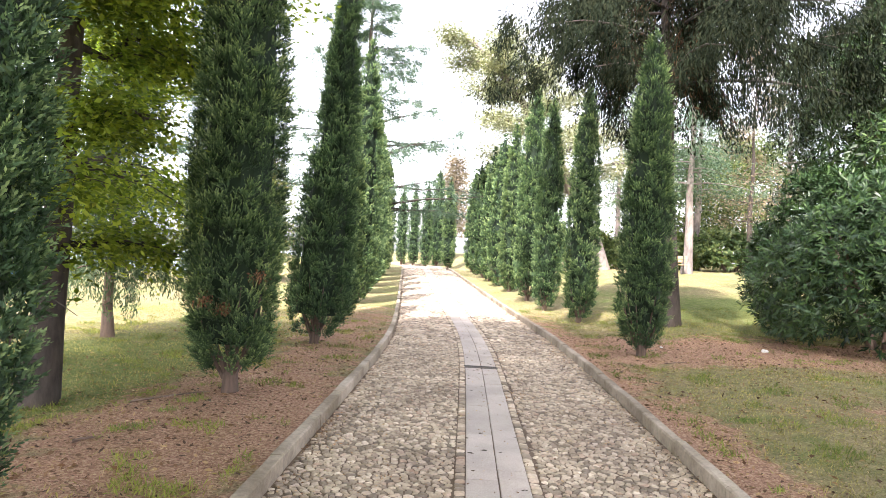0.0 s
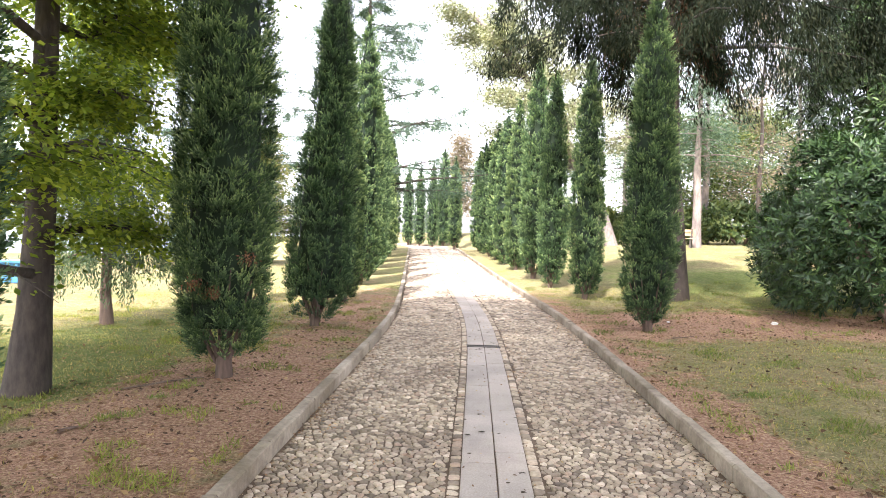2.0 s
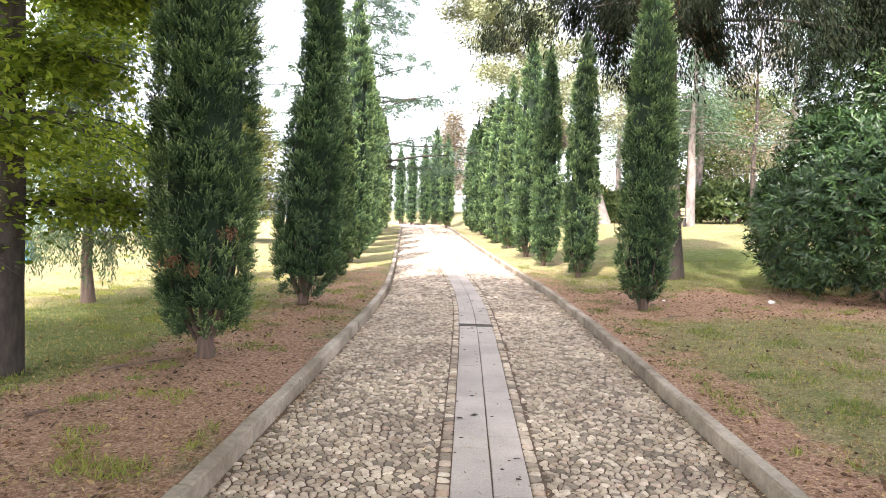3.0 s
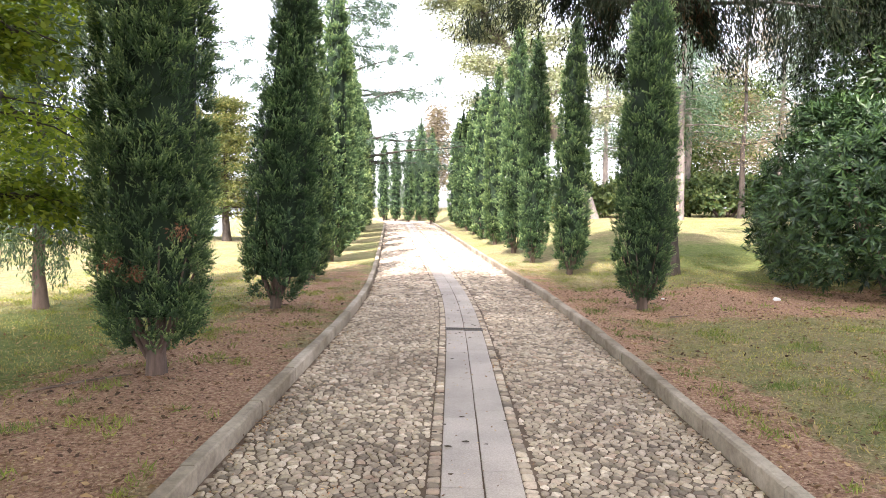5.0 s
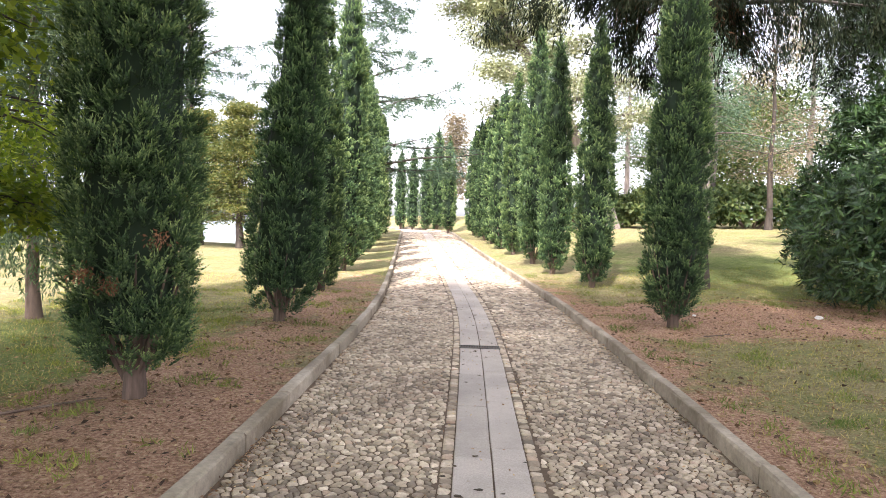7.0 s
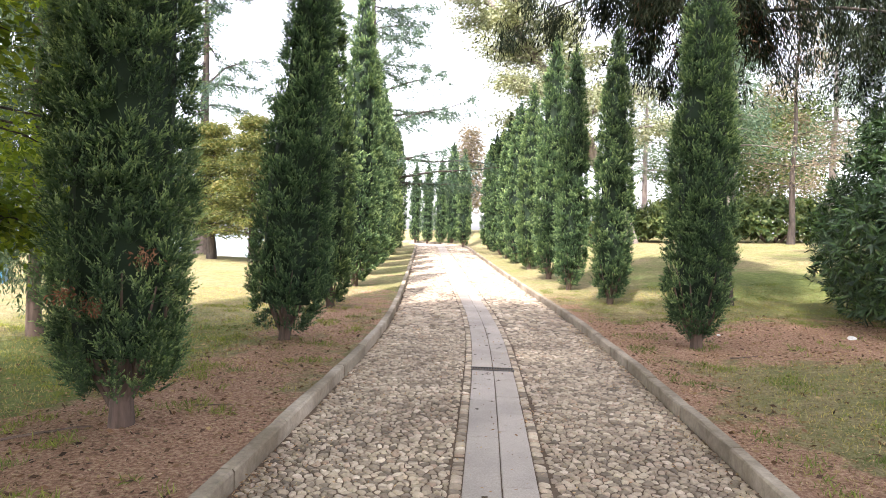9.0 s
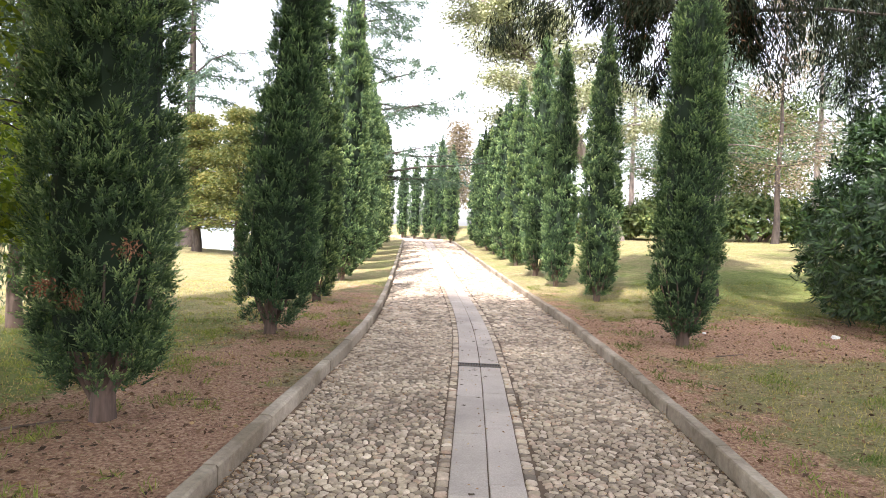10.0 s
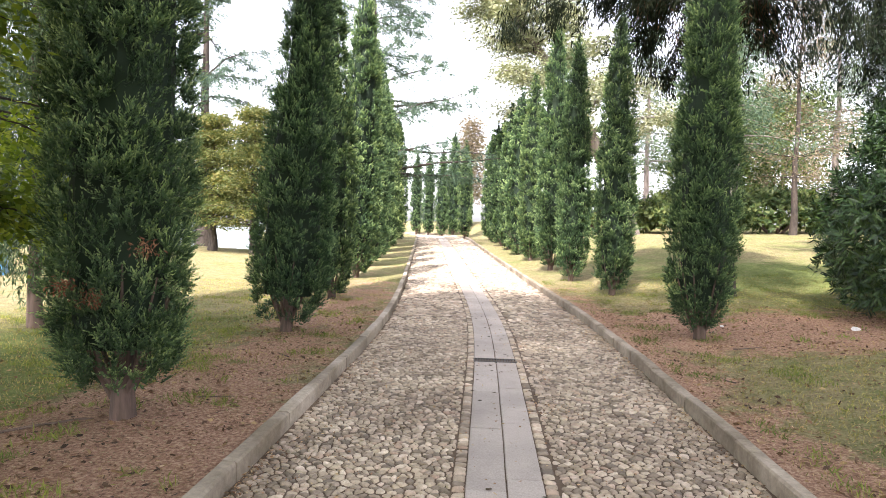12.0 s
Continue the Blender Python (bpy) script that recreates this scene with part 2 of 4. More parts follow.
# ---- mesh helpers ----
def mesh_of(name, verts, faces, material, flat=True):
    me = bpy.data.meshes.new(name)
    me.from_pydata([tuple(v) for v in verts], [], faces)
    me.materials.append(material)
    if not flat:
        me.polygons.foreach_set("use_smooth", [True] * len(me.polygons))
    me.update()
    return me


def quad_mesh(name, quads, material, tone=None):
    """A mesh of loose four-cornered leaves from an array (n, 4, 3)."""
    n = len(quads)
    me = bpy.data.meshes.new(name)
    me.vertices.add(n * 4)
    me.vertices.foreach_set("co", np.asarray(quads, dtype=np.float32).ravel())
    me.loops.add(n * 4)
    me.loops.foreach_set("vertex_index", np.arange(n * 4, dtype=np.int32))
    me.polygons.add(n)
    me.polygons.foreach_set("loop_start", np.arange(0, n * 4, 4, dtype=np.int32))
    me.materials.append(material)
    me.update(calc_edges=True)
    if tone is not None:
        me.attributes.new("tone", "FLOAT", "FACE").data.foreach_set("value", np.asarray(tone, dtype=np.float32))
    return me


def part_of(name, me, parent, label=""):
    ob = new(name, me)
    ob.parent = parent
    if label:
        ob["label"] = label
    return ob


def part(name, bm, material, parent, label=""):
    me = bpy.data.meshes.new(name)
    bm.to_mesh(me)
    bm.free()
    me.materials.append(material)
    return part_of(name, me, parent, label)


def unit(a):
    return a / np.maximum(np.linalg.norm(a, axis=-1, keepdims=True), 1e-9)


def leaves(base, way, side, length, width, fold=0.0):
    """Kite-shaped leaves: base point, pointing way, spread to the side."""
    way = unit(way)
    side = unit(side - way * np.sum(side * way, axis=-1, keepdims=True))
    up = np.cross(way, side)
    length, width = np.broadcast_to(length, (len(base),))[:, None], np.broadcast_to(width, (len(base),))[:, None]
    mid = base + way * length * 0.45
    return np.stack([base, mid + side * width * 0.5 + up * width * fold, base + way * length, mid - side * width * 0.5 + up * width * fold], axis=1)


class Tubes:
    """Tapered round branches gathered into one mesh."""

    def __init__(self):
        self.v, self.f = [], []

    def add(self, pts, radii, sides=7, wobble=0.0):
        pts = [Vector(p) for p in pts]
        start = len(self.v)
        for i, p in enumerate(pts):
            d = (pts[min(i + 1, len(pts) - 1)] - pts[max(i - 1, 0)]).normalized()
            a = d.cross(Vector((0.31, 0.95, 0.05)))
            a.normalize()
            b = d.cross(a)
            for k in range(sides):
                t = 2 * math.pi * k / sides
                r = radii[i] * (1 + wobble * noise.noise((k * 1.7, i * 0.6, start * 0.13)))
                self.v.append(p + a * (r * math.cos(t)) + b * (r * math.sin(t)))
        for i in range(len(pts) - 1):
            for k in range(sides):
                a0, a1 = start + i * sides + k, start + i * sides + (k + 1) % sides
                self.f.append((a0, a1, a1 + sides, a0 + sides))
        self.f.append(tuple(range(start + (len(pts) - 1) * sides, start + len(pts) * sides)))

    def mesh(self, name, material):
        return mesh_of(name, self.v, self.f, material, flat=False)


# ---- cypress ----
PROFILE = [(0.0, 0.3), (0.04, 0.65), (0.1, 0.92), (0.2, 1.0), (0.45, 0.95), (0.7, 0.72), (0.86, 0.45), (0.95, 0.22), (1.0, 0.04)]


def profile_at(h, table=PROFILE):
    for (a, ra), (b, rb) in zip(table, table[1:]):
        if h <= b:
            return ra + (rb - ra) * (h - a) / (b - a)
    return table[-1][1]


def cypress(seed, height=6.6, radius=0.44, bare=0.3, lumps=1000, per=8, leaflets=9, leaf=0.04, table=PROFILE, lump=0.17, label="", slim=0.42, core=0.66):
    """A columnar crown of upright knobbly sprays round a shade-coloured core shell, on a bare trunk foot."""
    rng = np.random.default_rng(seed)
    thing = new("cypress_tree")
    tagged(thing, label or "tall narrow dark green columnar cypress tree in the avenue verge", "cypress tree", "cypresses lining the avenue")
    tb = Tubes()
    n = 9
    tb.add([(0.02 * math.sin(i * 1.3 + seed), 0.02 * math.cos(i * 1.1 + seed), -0.12 + i * height * 0.75 / n) for i in range(n + 1)],
           [0.095, 0.062] + [0.056 * (1 - i / (n + 1)) + 0.01 for i in range(n - 1)], 12, 0.3)
    for k in range(9):
        a = k * 2.4 + seed
        z0 = bare * (0.55 + 0.07 * k)
        tb.add([(0.05 * math.cos(a), 0.05 * math.sin(a), z0), (0.16 * math.cos(a), 0.16 * math.sin(a), z0 + 0.2), (0.8 * radius * math.cos(a), 0.8 * radius * math.sin(a), z0 + 0.85)], [0.026, 0.018, 0.006], 5)
    part_of("trunk", tb.mesh("trunk", cypress_bark), thing)

    def radius_at(h, ang):
        broad = noise.noise((math.cos(ang) * 1.3 + seed * 7.1, math.sin(ang) * 1.3, h * 5.0))
        ridge = noise.noise((math.cos(ang) * 3.6 + seed * 3.3, math.sin(ang) * 3.6, h * 4.0))
        fine = noise.noise((math.cos(ang) * 8.0 * radius, math.sin(ang) * 8.0 * radius, h * height * 2.2 + seed))
        return radius * profile_at(h, table) * (1 + 0.10 * broad + 0.12 * ridge + 0.10 * fine)

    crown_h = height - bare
    # added closed shell that blocks the view through; its colour is inner shade
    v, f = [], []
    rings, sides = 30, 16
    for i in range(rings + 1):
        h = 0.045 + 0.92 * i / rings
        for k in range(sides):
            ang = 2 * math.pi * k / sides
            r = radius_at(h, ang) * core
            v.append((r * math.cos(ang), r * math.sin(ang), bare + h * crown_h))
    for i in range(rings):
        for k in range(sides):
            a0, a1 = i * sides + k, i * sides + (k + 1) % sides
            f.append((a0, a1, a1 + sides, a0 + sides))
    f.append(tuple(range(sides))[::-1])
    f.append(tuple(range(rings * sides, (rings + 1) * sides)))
    part_of("inner_crown", mesh_of("inner_crown", v, f, cypress_shade_core), thing)
    hs, angs, rs = [], [], []
    while len(hs) < lumps:
        h, ang = rng.random(), rng.random() * 2 * math.pi
        if rng.random() > profile_at(h, table) + 0.06:
            continue
        hs.append(h)
        angs.append(ang)
        rs.append(radius_at(h, ang) * (0.80 + 0.13 * rng.random()))
    hs, angs, rs = np.array(hs), np.array(angs), np.array(rs)
    out = np.stack([np.cos(angs), np.sin(angs), np.zeros(lumps)], 1)
    centre = out * rs[:, None]
    centre[:, 2] = bare + hs * crown_h - 0.03
    axis = unit(out * 0.5 + np.array([0, 0, 0.85]) + rng.normal(0, 0.2, (lumps, 3)))
    size = lump * (0.65 + 0.7 * rng.random(lumps))
    # sprays fan out from each knob's axis
    shape3 = (lumps, per, 1)
    perp = unit(np.cross(axis[:, None, :], rng.normal(0, 1, (lumps, per, 3))))
    off = np.sqrt(rng.random(shape3))
    long_ = size[:, None, None]
    root = centre[:, None, :] + perp * off * long_ * 0.22 + axis[:, None, :] * long_ * (rng.random(shape3) * 0.5 - 0.4)
    sway = unit(axis[:, None, :] + perp * off * 0.75 + rng.normal(0, 0.16, (lumps, per, 3)))
    plen = long_ * (0.5 + 0.55 * rng.random(shape3)) * (1.05 - 0.35 * off)
    t = np.linspace(0.08, 1.0, leaflets)[None, None, :, None]
    pos = root[:, :, None, :] + sway[:, :, None, :] * plen[:, :, None, :] * t
    full = (lumps, per, leaflets)
    fan = unit(np.cross(sway, rng.normal(0, 1, (lumps, per, 3))))[:, :, None, :]
    hand = np.where(np.arange(leaflets) % 2, 1.0, -1.0)[None, None, :, None]
    way = sway[:, :, None, :] * (0.7 + 0.5 * t) + fan * hand * (0.9 - 0.55 * t) + rng.normal(0, 0.18, full + (3,))
    ln = leaf * (1.2 - 0.45 * t[..., 0]) * (0.7 + 0.6 * rng.random(full))
    q = leaves(pos.reshape(-1, 3), way.reshape(-1, 3), rng.normal(0, 1, (lumps * per * leaflets, 3)), ln.reshape(-1), (ln * slim).reshape(-1), 0.12)
    # tone: lighter young tips, plus shade painted into leaves near roots and rims
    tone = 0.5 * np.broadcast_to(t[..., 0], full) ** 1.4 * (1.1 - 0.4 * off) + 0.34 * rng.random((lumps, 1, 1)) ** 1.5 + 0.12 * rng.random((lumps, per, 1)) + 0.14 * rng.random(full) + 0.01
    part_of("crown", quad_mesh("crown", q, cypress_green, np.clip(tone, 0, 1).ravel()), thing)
    return thing


# ---- other trees ----
def broadleaf(seed, height, spread, trunk_r, first, limbs, leaf_n, leaf, leaf_mat, bark, label, category, droop=0.25, lean=(0, 0), flat_leaf=0.6, sub=7, name="broadleaf_tree", bias=(0.0, 0.0), loose=(0.2, 0.09), clear=None):
    """A forked tree: trunk, limbs with side twigs, leaves along the twigs."""
    rng = np.random.default_rng(seed)
    thing = tagged(new(name), label, category)
    tb = Tubes()
    n = 8
    spine = [Vector((lean[0] * (i / n) ** 1.5 + 0.05 * math.sin(i + seed), lean[1] * (i / n) ** 1.5 + 0.05 * math.cos(i * 1.3 + seed), -0.15 + i * (height * 0.82) / n)) for i in range(n + 1)]
    tb.add(spine, [trunk_r * 1.5, trunk_r * 1.02] + [trunk_r * (1 - 0.85 * i / n) for i in range(1, n)], 12, 0.12)
    ends = []
    for k in range(limbs):
        h = first + (0.95 - first) * (k / max(limbs - 1, 1)) ** 0.9
        fpos = h * n / 0.95 * 0.95
        i = min(int(fpos), n - 1)
        p = spine[i].lerp(spine[i + 1], fpos - i)
        ang = k * 2.4 + seed + rng.normal(0, 0.3)
        reach = spread * (1.0 - 0.55 * max(0.0, (h - first - 0.25)) / 0.75) * (0.75 + 0.45 * rng.random())
        reach *= max(0.25, 1 + bias[0] * math.cos(ang) + bias[1] * math.sin(ang))
        if clear and p.z < clear[1] + 0.8:
            reach = min(reach, (clear[0] - p.x) / max(math.cos(ang), 0.05))
        rise = 0.55 * reach * (0.2 + h)
        pts = [p]
        for s in range(1, 6):
            q = s / 5
            pts.append(p + Vector((math.cos(ang) * reach * q + rng.normal(0, 0.12), math.sin(ang) * reach * q + rng.normal(0, 0.12), rise * (q - droop * 2.2 * q * q) + rng.normal(0, 0.06))))
        r0 = trunk_r * 0.42 * (1 - 0.5 * h)
        tb.add(pts, [r0 * (1 - 0.85 * s / 5) for s in range(6)], 6)
        for s in range(sub):
            q = 0.18 + 0.8 * s / (sub - 1)
            j = min(int(q * 5), 4)
            b0 = pts[j].lerp(pts[j + 1], q * 5 - j)
            a2 = ang + (1 if s % 2 else -1) * (0.5 + 0.7 * rng.random())
            l2 = reach * (0.28 + 0.25 * rng.random()) * (1.15 - 0.5 * q)
            e = b0 + Vector((math.cos(a2) * l2, math.sin(a2) * l2, l2 * (0.25 - droop * (0.6 + rng.random()))))
            m_ = b0.lerp(e, 0.5) + Vector((0, 0, 0.08 * l2))
            tb.add([b0, m_, e], [r0 * 0.28, r0 * 0.16, r0 * 0.05], 4)
            ends.append((b0, m_, e))
    part_of("trunk", tb.mesh("trunk", bark), thing)
    pick = rng.integers(0, len(ends), leaf_n)
    b0 = np.array([e[0] for e in ends])[pick]
    e0 = np.array([e[2] for e in ends])[pick]
    q = rng.random((leaf_n, 1)) ** 0.7
    scatter = rng.normal(0, 1, (leaf_n, 3)) * np.array([loose[0], loose[0], loose[1]]) * (spread / 4.0) ** 0.5
    base = b0 + (e0 - b0) * (0.1 + 1.0 * q) + scatter
    way = unit(e0 - b0) * 0.6 + rng.normal(0, 0.7, (leaf_n, 3)) * np.array([1, 1, 0.5]) + np.array([0, 0, -0.25])
    up = np.array([0, 0, 1.0]) + rng.normal(0, 1 - flat_leaf, (leaf_n, 3))
    side = np.cross(way, up)
    if clear:
        kept = (base[:, 0] < clear[0] + rng.normal(0, 0.28, leaf_n)) | (base[:, 2] > clear[1] + rng.normal(0, 0.5, leaf_n))
        kept &= base[:, 2] > 1.45 + rng.normal(0, 0.2, leaf_n)
        base, way, side = base[kept], way[kept], side[kept]
        leaf_n = len(base)
    ln = leaf * (0.65 + 0.7 * rng.random(leaf_n))
    part_of("crown", quad_mesh("crown", leaves(base, way, side, ln, ln * 0.62, 0.08), leaf_mat), thing)
    return thing


def conifer(seed, height, trunk_r, first, tiers, reach, droop, leaf_n, leaf, leaf_mat, bark, label, category, hang=0.3, per=5, top=0.12, spread=0.16, slim=0.3, name="conifer_tree", upturn=0.0, lean=(0.0, 0.0), shape=1.0, gaps=0.0, dead=0.0, curtain=0.0, thick=0.35, strand=0, split=False, hem=None, vary=0.0):
    """A straight trunk with tiers of branches and needle sprays on their side twigs."""
    rng = np.random.default_rng(seed)
    thing = tagged(new(name), label, category)
    tb = Tubes()
    n = 10
    spine = [Vector((lean[0] * i / n + 0.03 * math.sin(i * 1.7 + seed), lean[1] * i / n + 0.03 * math.cos(i * 1.9 + seed), -0.2 + height * i / n)) for i in range(n + 1)]
    tb.add(spine, [trunk_r * 1.45, trunk_r] + [trunk_r * (1 - 0.95 * (i / n)) + 0.008 for i in range(2, n + 1)], 11, 0.14)
    segs = []
    for k in range(tiers):
        g = k / max(tiers - 1, 1)
        h = first + (0.99 - first) * g
        i = min(int(h * n), n - 1)
        p = spine[i].lerp(spine[i + 1], h * n - i)
        full = reach * ((1 - g) ** shape * (1 - top) + top)
        for b in range(per):
            if rng.random() < gaps:
                continue
            ang = b * 2 * math.pi / per + k * 1.1 + rng.normal(0, 0.25) + seed
            r = full * (0.65 + 0.5 * rng.random())
            z0 = rng.normal(0, 0.12)
            tip = rng.normal(0, vary) if vary else 0.0
            pts = []
            for s in range(5):
                q = s / 4
                pts.append(p + Vector((math.cos(ang) * r * q, math.sin(ang) * r * q, z0 - droop * r * q * q * (1 - upturn * q) + (0.12 + tip) * r * q + tip * r * 0.25 * math.sin(q * 5))))
            if hem and pts[-1].z < hem[0] - hem[1] * min(max(pts[-1].x, -2), 2) - 0.5:
                continue
            limb = Tubes() if split else tb
            limb.add(pts, [max(0.008, trunk_r * 0.22 * (1 - 0.8 * g)) * (1 - 0.85 * s / 4) for s in range(5)], 5 if split else 4)
            if split:
                part_of("branch", limb.mesh("branch", bark), thing)
            twigs = 7
            for s in range(twigs):
                q = 0.15 + 0.85 * s / (twigs - 1)
                j = min(int(q * 4), 3)
                b0 = pts[j].lerp(pts[j + 1], q * 4 - j)
                sgn = 1 if s % 2 else -1
                a2 = ang + sgn * (0.6 + 0.5 * rng.random())
                l2 = r * (0.34 - 0.2 * q) + 0.18
                e = b0 + Vector((math.cos(a2) * l2, math.sin(a2) * l2, -hang * l2 * (0.6 + 0.8 * rng.random())))
                segs.append((b0, e))
                segs.append((b0, pts[min(j + 1, 4)]))
    part_of("trunk", tb.mesh("trunk", bark), thing)
    pick = rng.integers(0, len(segs), leaf_n)
    b0 = np.array([s[0] for s in segs])[pick]
    e0 = np.array([s[1] for s in segs])[pick]
    base = b0 + (e0 - b0) * rng.random((leaf_n, 1)) + rng.normal(0, 1, (leaf_n, 3)) * np.array([spread, spread, spread * thick])
    way = unit(e0 - b0) * 0.9 + rng.normal(0, 0.45, (leaf_n, 3)) + np.array([0, 0, -hang])
    if strand:
        m_ = leaf_n // strand
        sp = rng.integers(0, len(segs), m_)
        sb = np.array([s[0] for s in segs])[sp]
        se = np.array([s[1] for s in segs])[sp]
        root = sb + (se - sb) * rng.random((m_, 1)) + rng.normal(0, 0.10, (m_, 3))
        fall = unit(np.array([0, 0, -1.0]) + unit(se - sb) * 0.35 + rng.normal(0, 0.16, (m_, 3)))
        ln_s = curtain * (0.35 + 1.2 * rng.random(m_))
        tt = rng.random((m_, strand, 1))
        base = (root[:, None, :] + fall[:, None, :] * ln_s[:, None, None] * tt + rng.normal(0, spread * 0.32, (m_, strand, 3))).reshape(-1, 3)
        way = np.repeat(fall, strand, axis=0) * 0.9 + rng.normal(0, 0.36, (m_ * strand, 3))
        leaf_n = m_ * strand
    if hem:
        kept = base[:, 2] > hem[0] - hem[1] * np.clip(base[:, 0], -2, 2) + rng.normal(0, 0.15, leaf_n)
        base, way = base[kept], way[kept]
        leaf_n = len(base)
    ln = leaf * (0.6 + 0.8 * rng.random(leaf_n))
    q = leaves(base, way, rng.normal(0, 1, (leaf_n, 3)), ln, ln * slim, 0.1)
    gone = (np.hypot(base[:, 0] - lean[0] * 0.45, base[:, 1]) < 1.5) & (rng.random(leaf_n) < dead) & (base[:, 2] < height * 0.7)
    part_of("crown", quad_mesh("crown", q[~gone], leaf_mat), thing)
    if dead > 0:
        part_of("withered_foliage", quad_mesh("withered_foliage", q[gone], brown_needles), thing, "withered brown hanging needles")
    return thing


def shrub(seed, rx, ry, rz, shoots, per, leaf, width, material, label, category, name="laurel_bush", stems=7, base_gap=0.25, taper=0.36):
    """A rounded bush: stems, and shoots with whorls of long leaves on an uneven shell."""
    rng = np.random.default_rng(seed)
    thing = tagged(new(name), label, category)
    for k in range(stems):
        a = k * 2.4
        tb = Tubes()
        tb.add([(0.15 * math.cos(a), 0.15 * math.sin(a), -0.1), (0.3 * rx * math.cos(a), 0.3 * ry * math.sin(a), rz * 0.6), (0.6 * rx * math.cos(a), 0.6 * ry * math.sin(a), rz * 1.35)], [0.07, 0.045, 0.012], 6)
        part_of("stem", tb.mesh("stem", red_bark), thing)
    d = unit(rng.normal(0, 1, (shoots, 3)))
    d[:, 2] = np.where(d[:, 2] < -0.75, -d[:, 2], d[:, 2])
    r = np.array([1 + 0.22 * noise.noise(Vector(x) * 1.7 + Vector((seed, 0, 0))) + 0.12 * noise.noise(Vector(x) * 4.5) for x in d])
    r *= np.where(rng.random(shoots) < 0.7, 0.88 + 0.14 * rng.random(shoots), 0.5 + 0.4 * rng.random(shoots))
    root = d * r[:, None] * np.array([rx, ry, rz]) + np.array([0, 0, rz + base_gap])
    root[:, :2] *= (1.18 - taper * np.clip(root[:, 2:] / (2 * rz), 0, 1))
    axis = unit(d * np.array([1, 1, 0.6]) + np.array([0, 0, 0.35]) + rng.normal(0, 0.3, (shoots, 3)))
    t = rng.random((shoots, per, 1))
    side = unit(np.cross(axis[:, None, :], rng.normal(0, 1, (shoots, per, 3))))
    pos = root[:, None, :] + axis[:, None, :] * t * leaf * 1.1
    way = side + axis[:, None, :] * (0.25 + 0.6 * t) + np.array([0, 0, -0.15])
    nrm = axis[:, None, :] + rng.normal(0, 0.25, (shoots, per, 3))
    ln = leaf * (0.65 + 0.6 * rng.random(shoots * per))
    q = leaves(pos.reshape(-1, 3), way.reshape(-1, 3), np.cross(way, nrm).reshape(-1, 3), ln, ln * width, 0.12)
    part_of("foliage", quad_mesh("foliage", q, material), thing)
    return thing


def stand(ob, x, y, turn=0.0, size=1.0, wide=1.0, sink=0.03, lean=(0, 0)):
    ob.scale = (size * wide, size * wide, size)
    ob.location = (x, y, ground_z(x, y) - sink)
    ob.rotation_euler = (radians(lean[1]), radians(lean[0]), radians(turn))
    return ob


def again(ob, x, y, turn=0.0, size=1.0, wide=1.0, lean=(0, 0), label=""):
    c = copy_thing(ob, Matrix.Identity(4))
    stand(c, x, y, turn, size, wide, 0.03, lean)
    if label:
        c["label"] = label
    return c


# ---- ground ----
def build_ground():
    us = [-900, -450, -250, -150, -100, -70, -50, -40, -33, -27, -22, -19, -16.5, -14.5]
    us += [-13 + 0.6 * i for i in range(12)] + [-5.8 + 0.3 * i for i in range(13)]
    us += [-1.9, -1.70, -1.645, -1.60, -0.8, 0.0, 0.8, 1.60, 1.645, 1.70, 1.9]
    us += [2.2 + 0.3 * i for i in range(14)] + [6.6 + 0.6 * i for i in range(16)]
    us += [17, 19, 22, 26, 31, 38, 48, 65, 90, 140, 240, 450, 900]
    ys = [-900, -400, -150, -60, -30, -18, -12, -8, -5, -3] + [-2 + 0.25 * i for i in range(80)] + [18 + 0.6 * i for i in range(60)]
    ys += [54.5, 58, 63, 70, 80, 95, 115, 150, 220, 400, 900, 2500]
    v, f, lit, fresh = [], [], [], []
    for y in ys:
        for u in us:
            inside = abs(u) < 1.63
            z = road_z(y) + (-0.09 if inside else verge(u, y))
            v.append((road_x(y) + u if y < 60 else road_x(60) + u, y, z))
            a = abs(u) - 1.67
            near = 1 - smooth((y - 13) / 8)
            lit.append(litter_at(u, y))
            g = 0.0
            if u < 0:
                g = 0.5 * math.exp(-((a - 3.2) / 1.9) ** 2) * math.exp(-((y - 8.5) / 3.0) ** 2)
            else:
                g = 0.28 * smooth((a - 1.5) / 2.0) * math.exp(-((y - 17.5) / 3.5) ** 2)
            fresh.append(g)
    n = len(us)
    for i in range(len(ys) - 1):
        for k in range(n - 1):
            f.append((i * n + k, i * n + k + 1, (i + 1) * n + k + 1, (i + 1) * n + k))
    me = mesh_of("ground", v, f, ground_mat, flat=False)
    for key, vals in (("litter", lit), ("fresh", fresh)):
        me.attributes.new(key, "FLOAT", "POINT").data.foreach_set("value", vals)
    return tagged(new("ground", me), "dry autumn lawn with reddish needle litter beside the avenue", "ground", kind="structure")


build_ground()


def build_bed():
    ys = [-14 + 0.5 * i for i in range(140)]
    v, f = [], []
    for y in ys:
        for u in (-1.56, -0.8, 0.0, 0.8, 1.56):
            v.append(place(u, y, -0.014 + 0.012 * (1 - (u / 1.56) ** 2)))
    for i in range(len(ys) - 1):
        for k in range(4):
            f.append((i * 5 + k, i * 5 + k + 1, i * 5 + k + 6, i * 5 + k + 5))
    return tagged(new("road", mesh_of("road", v, f, bed_earth, flat=False)), "cobbled avenue of rounded river stones with a stone strip", "road", kind="structure")


road = build_bed()
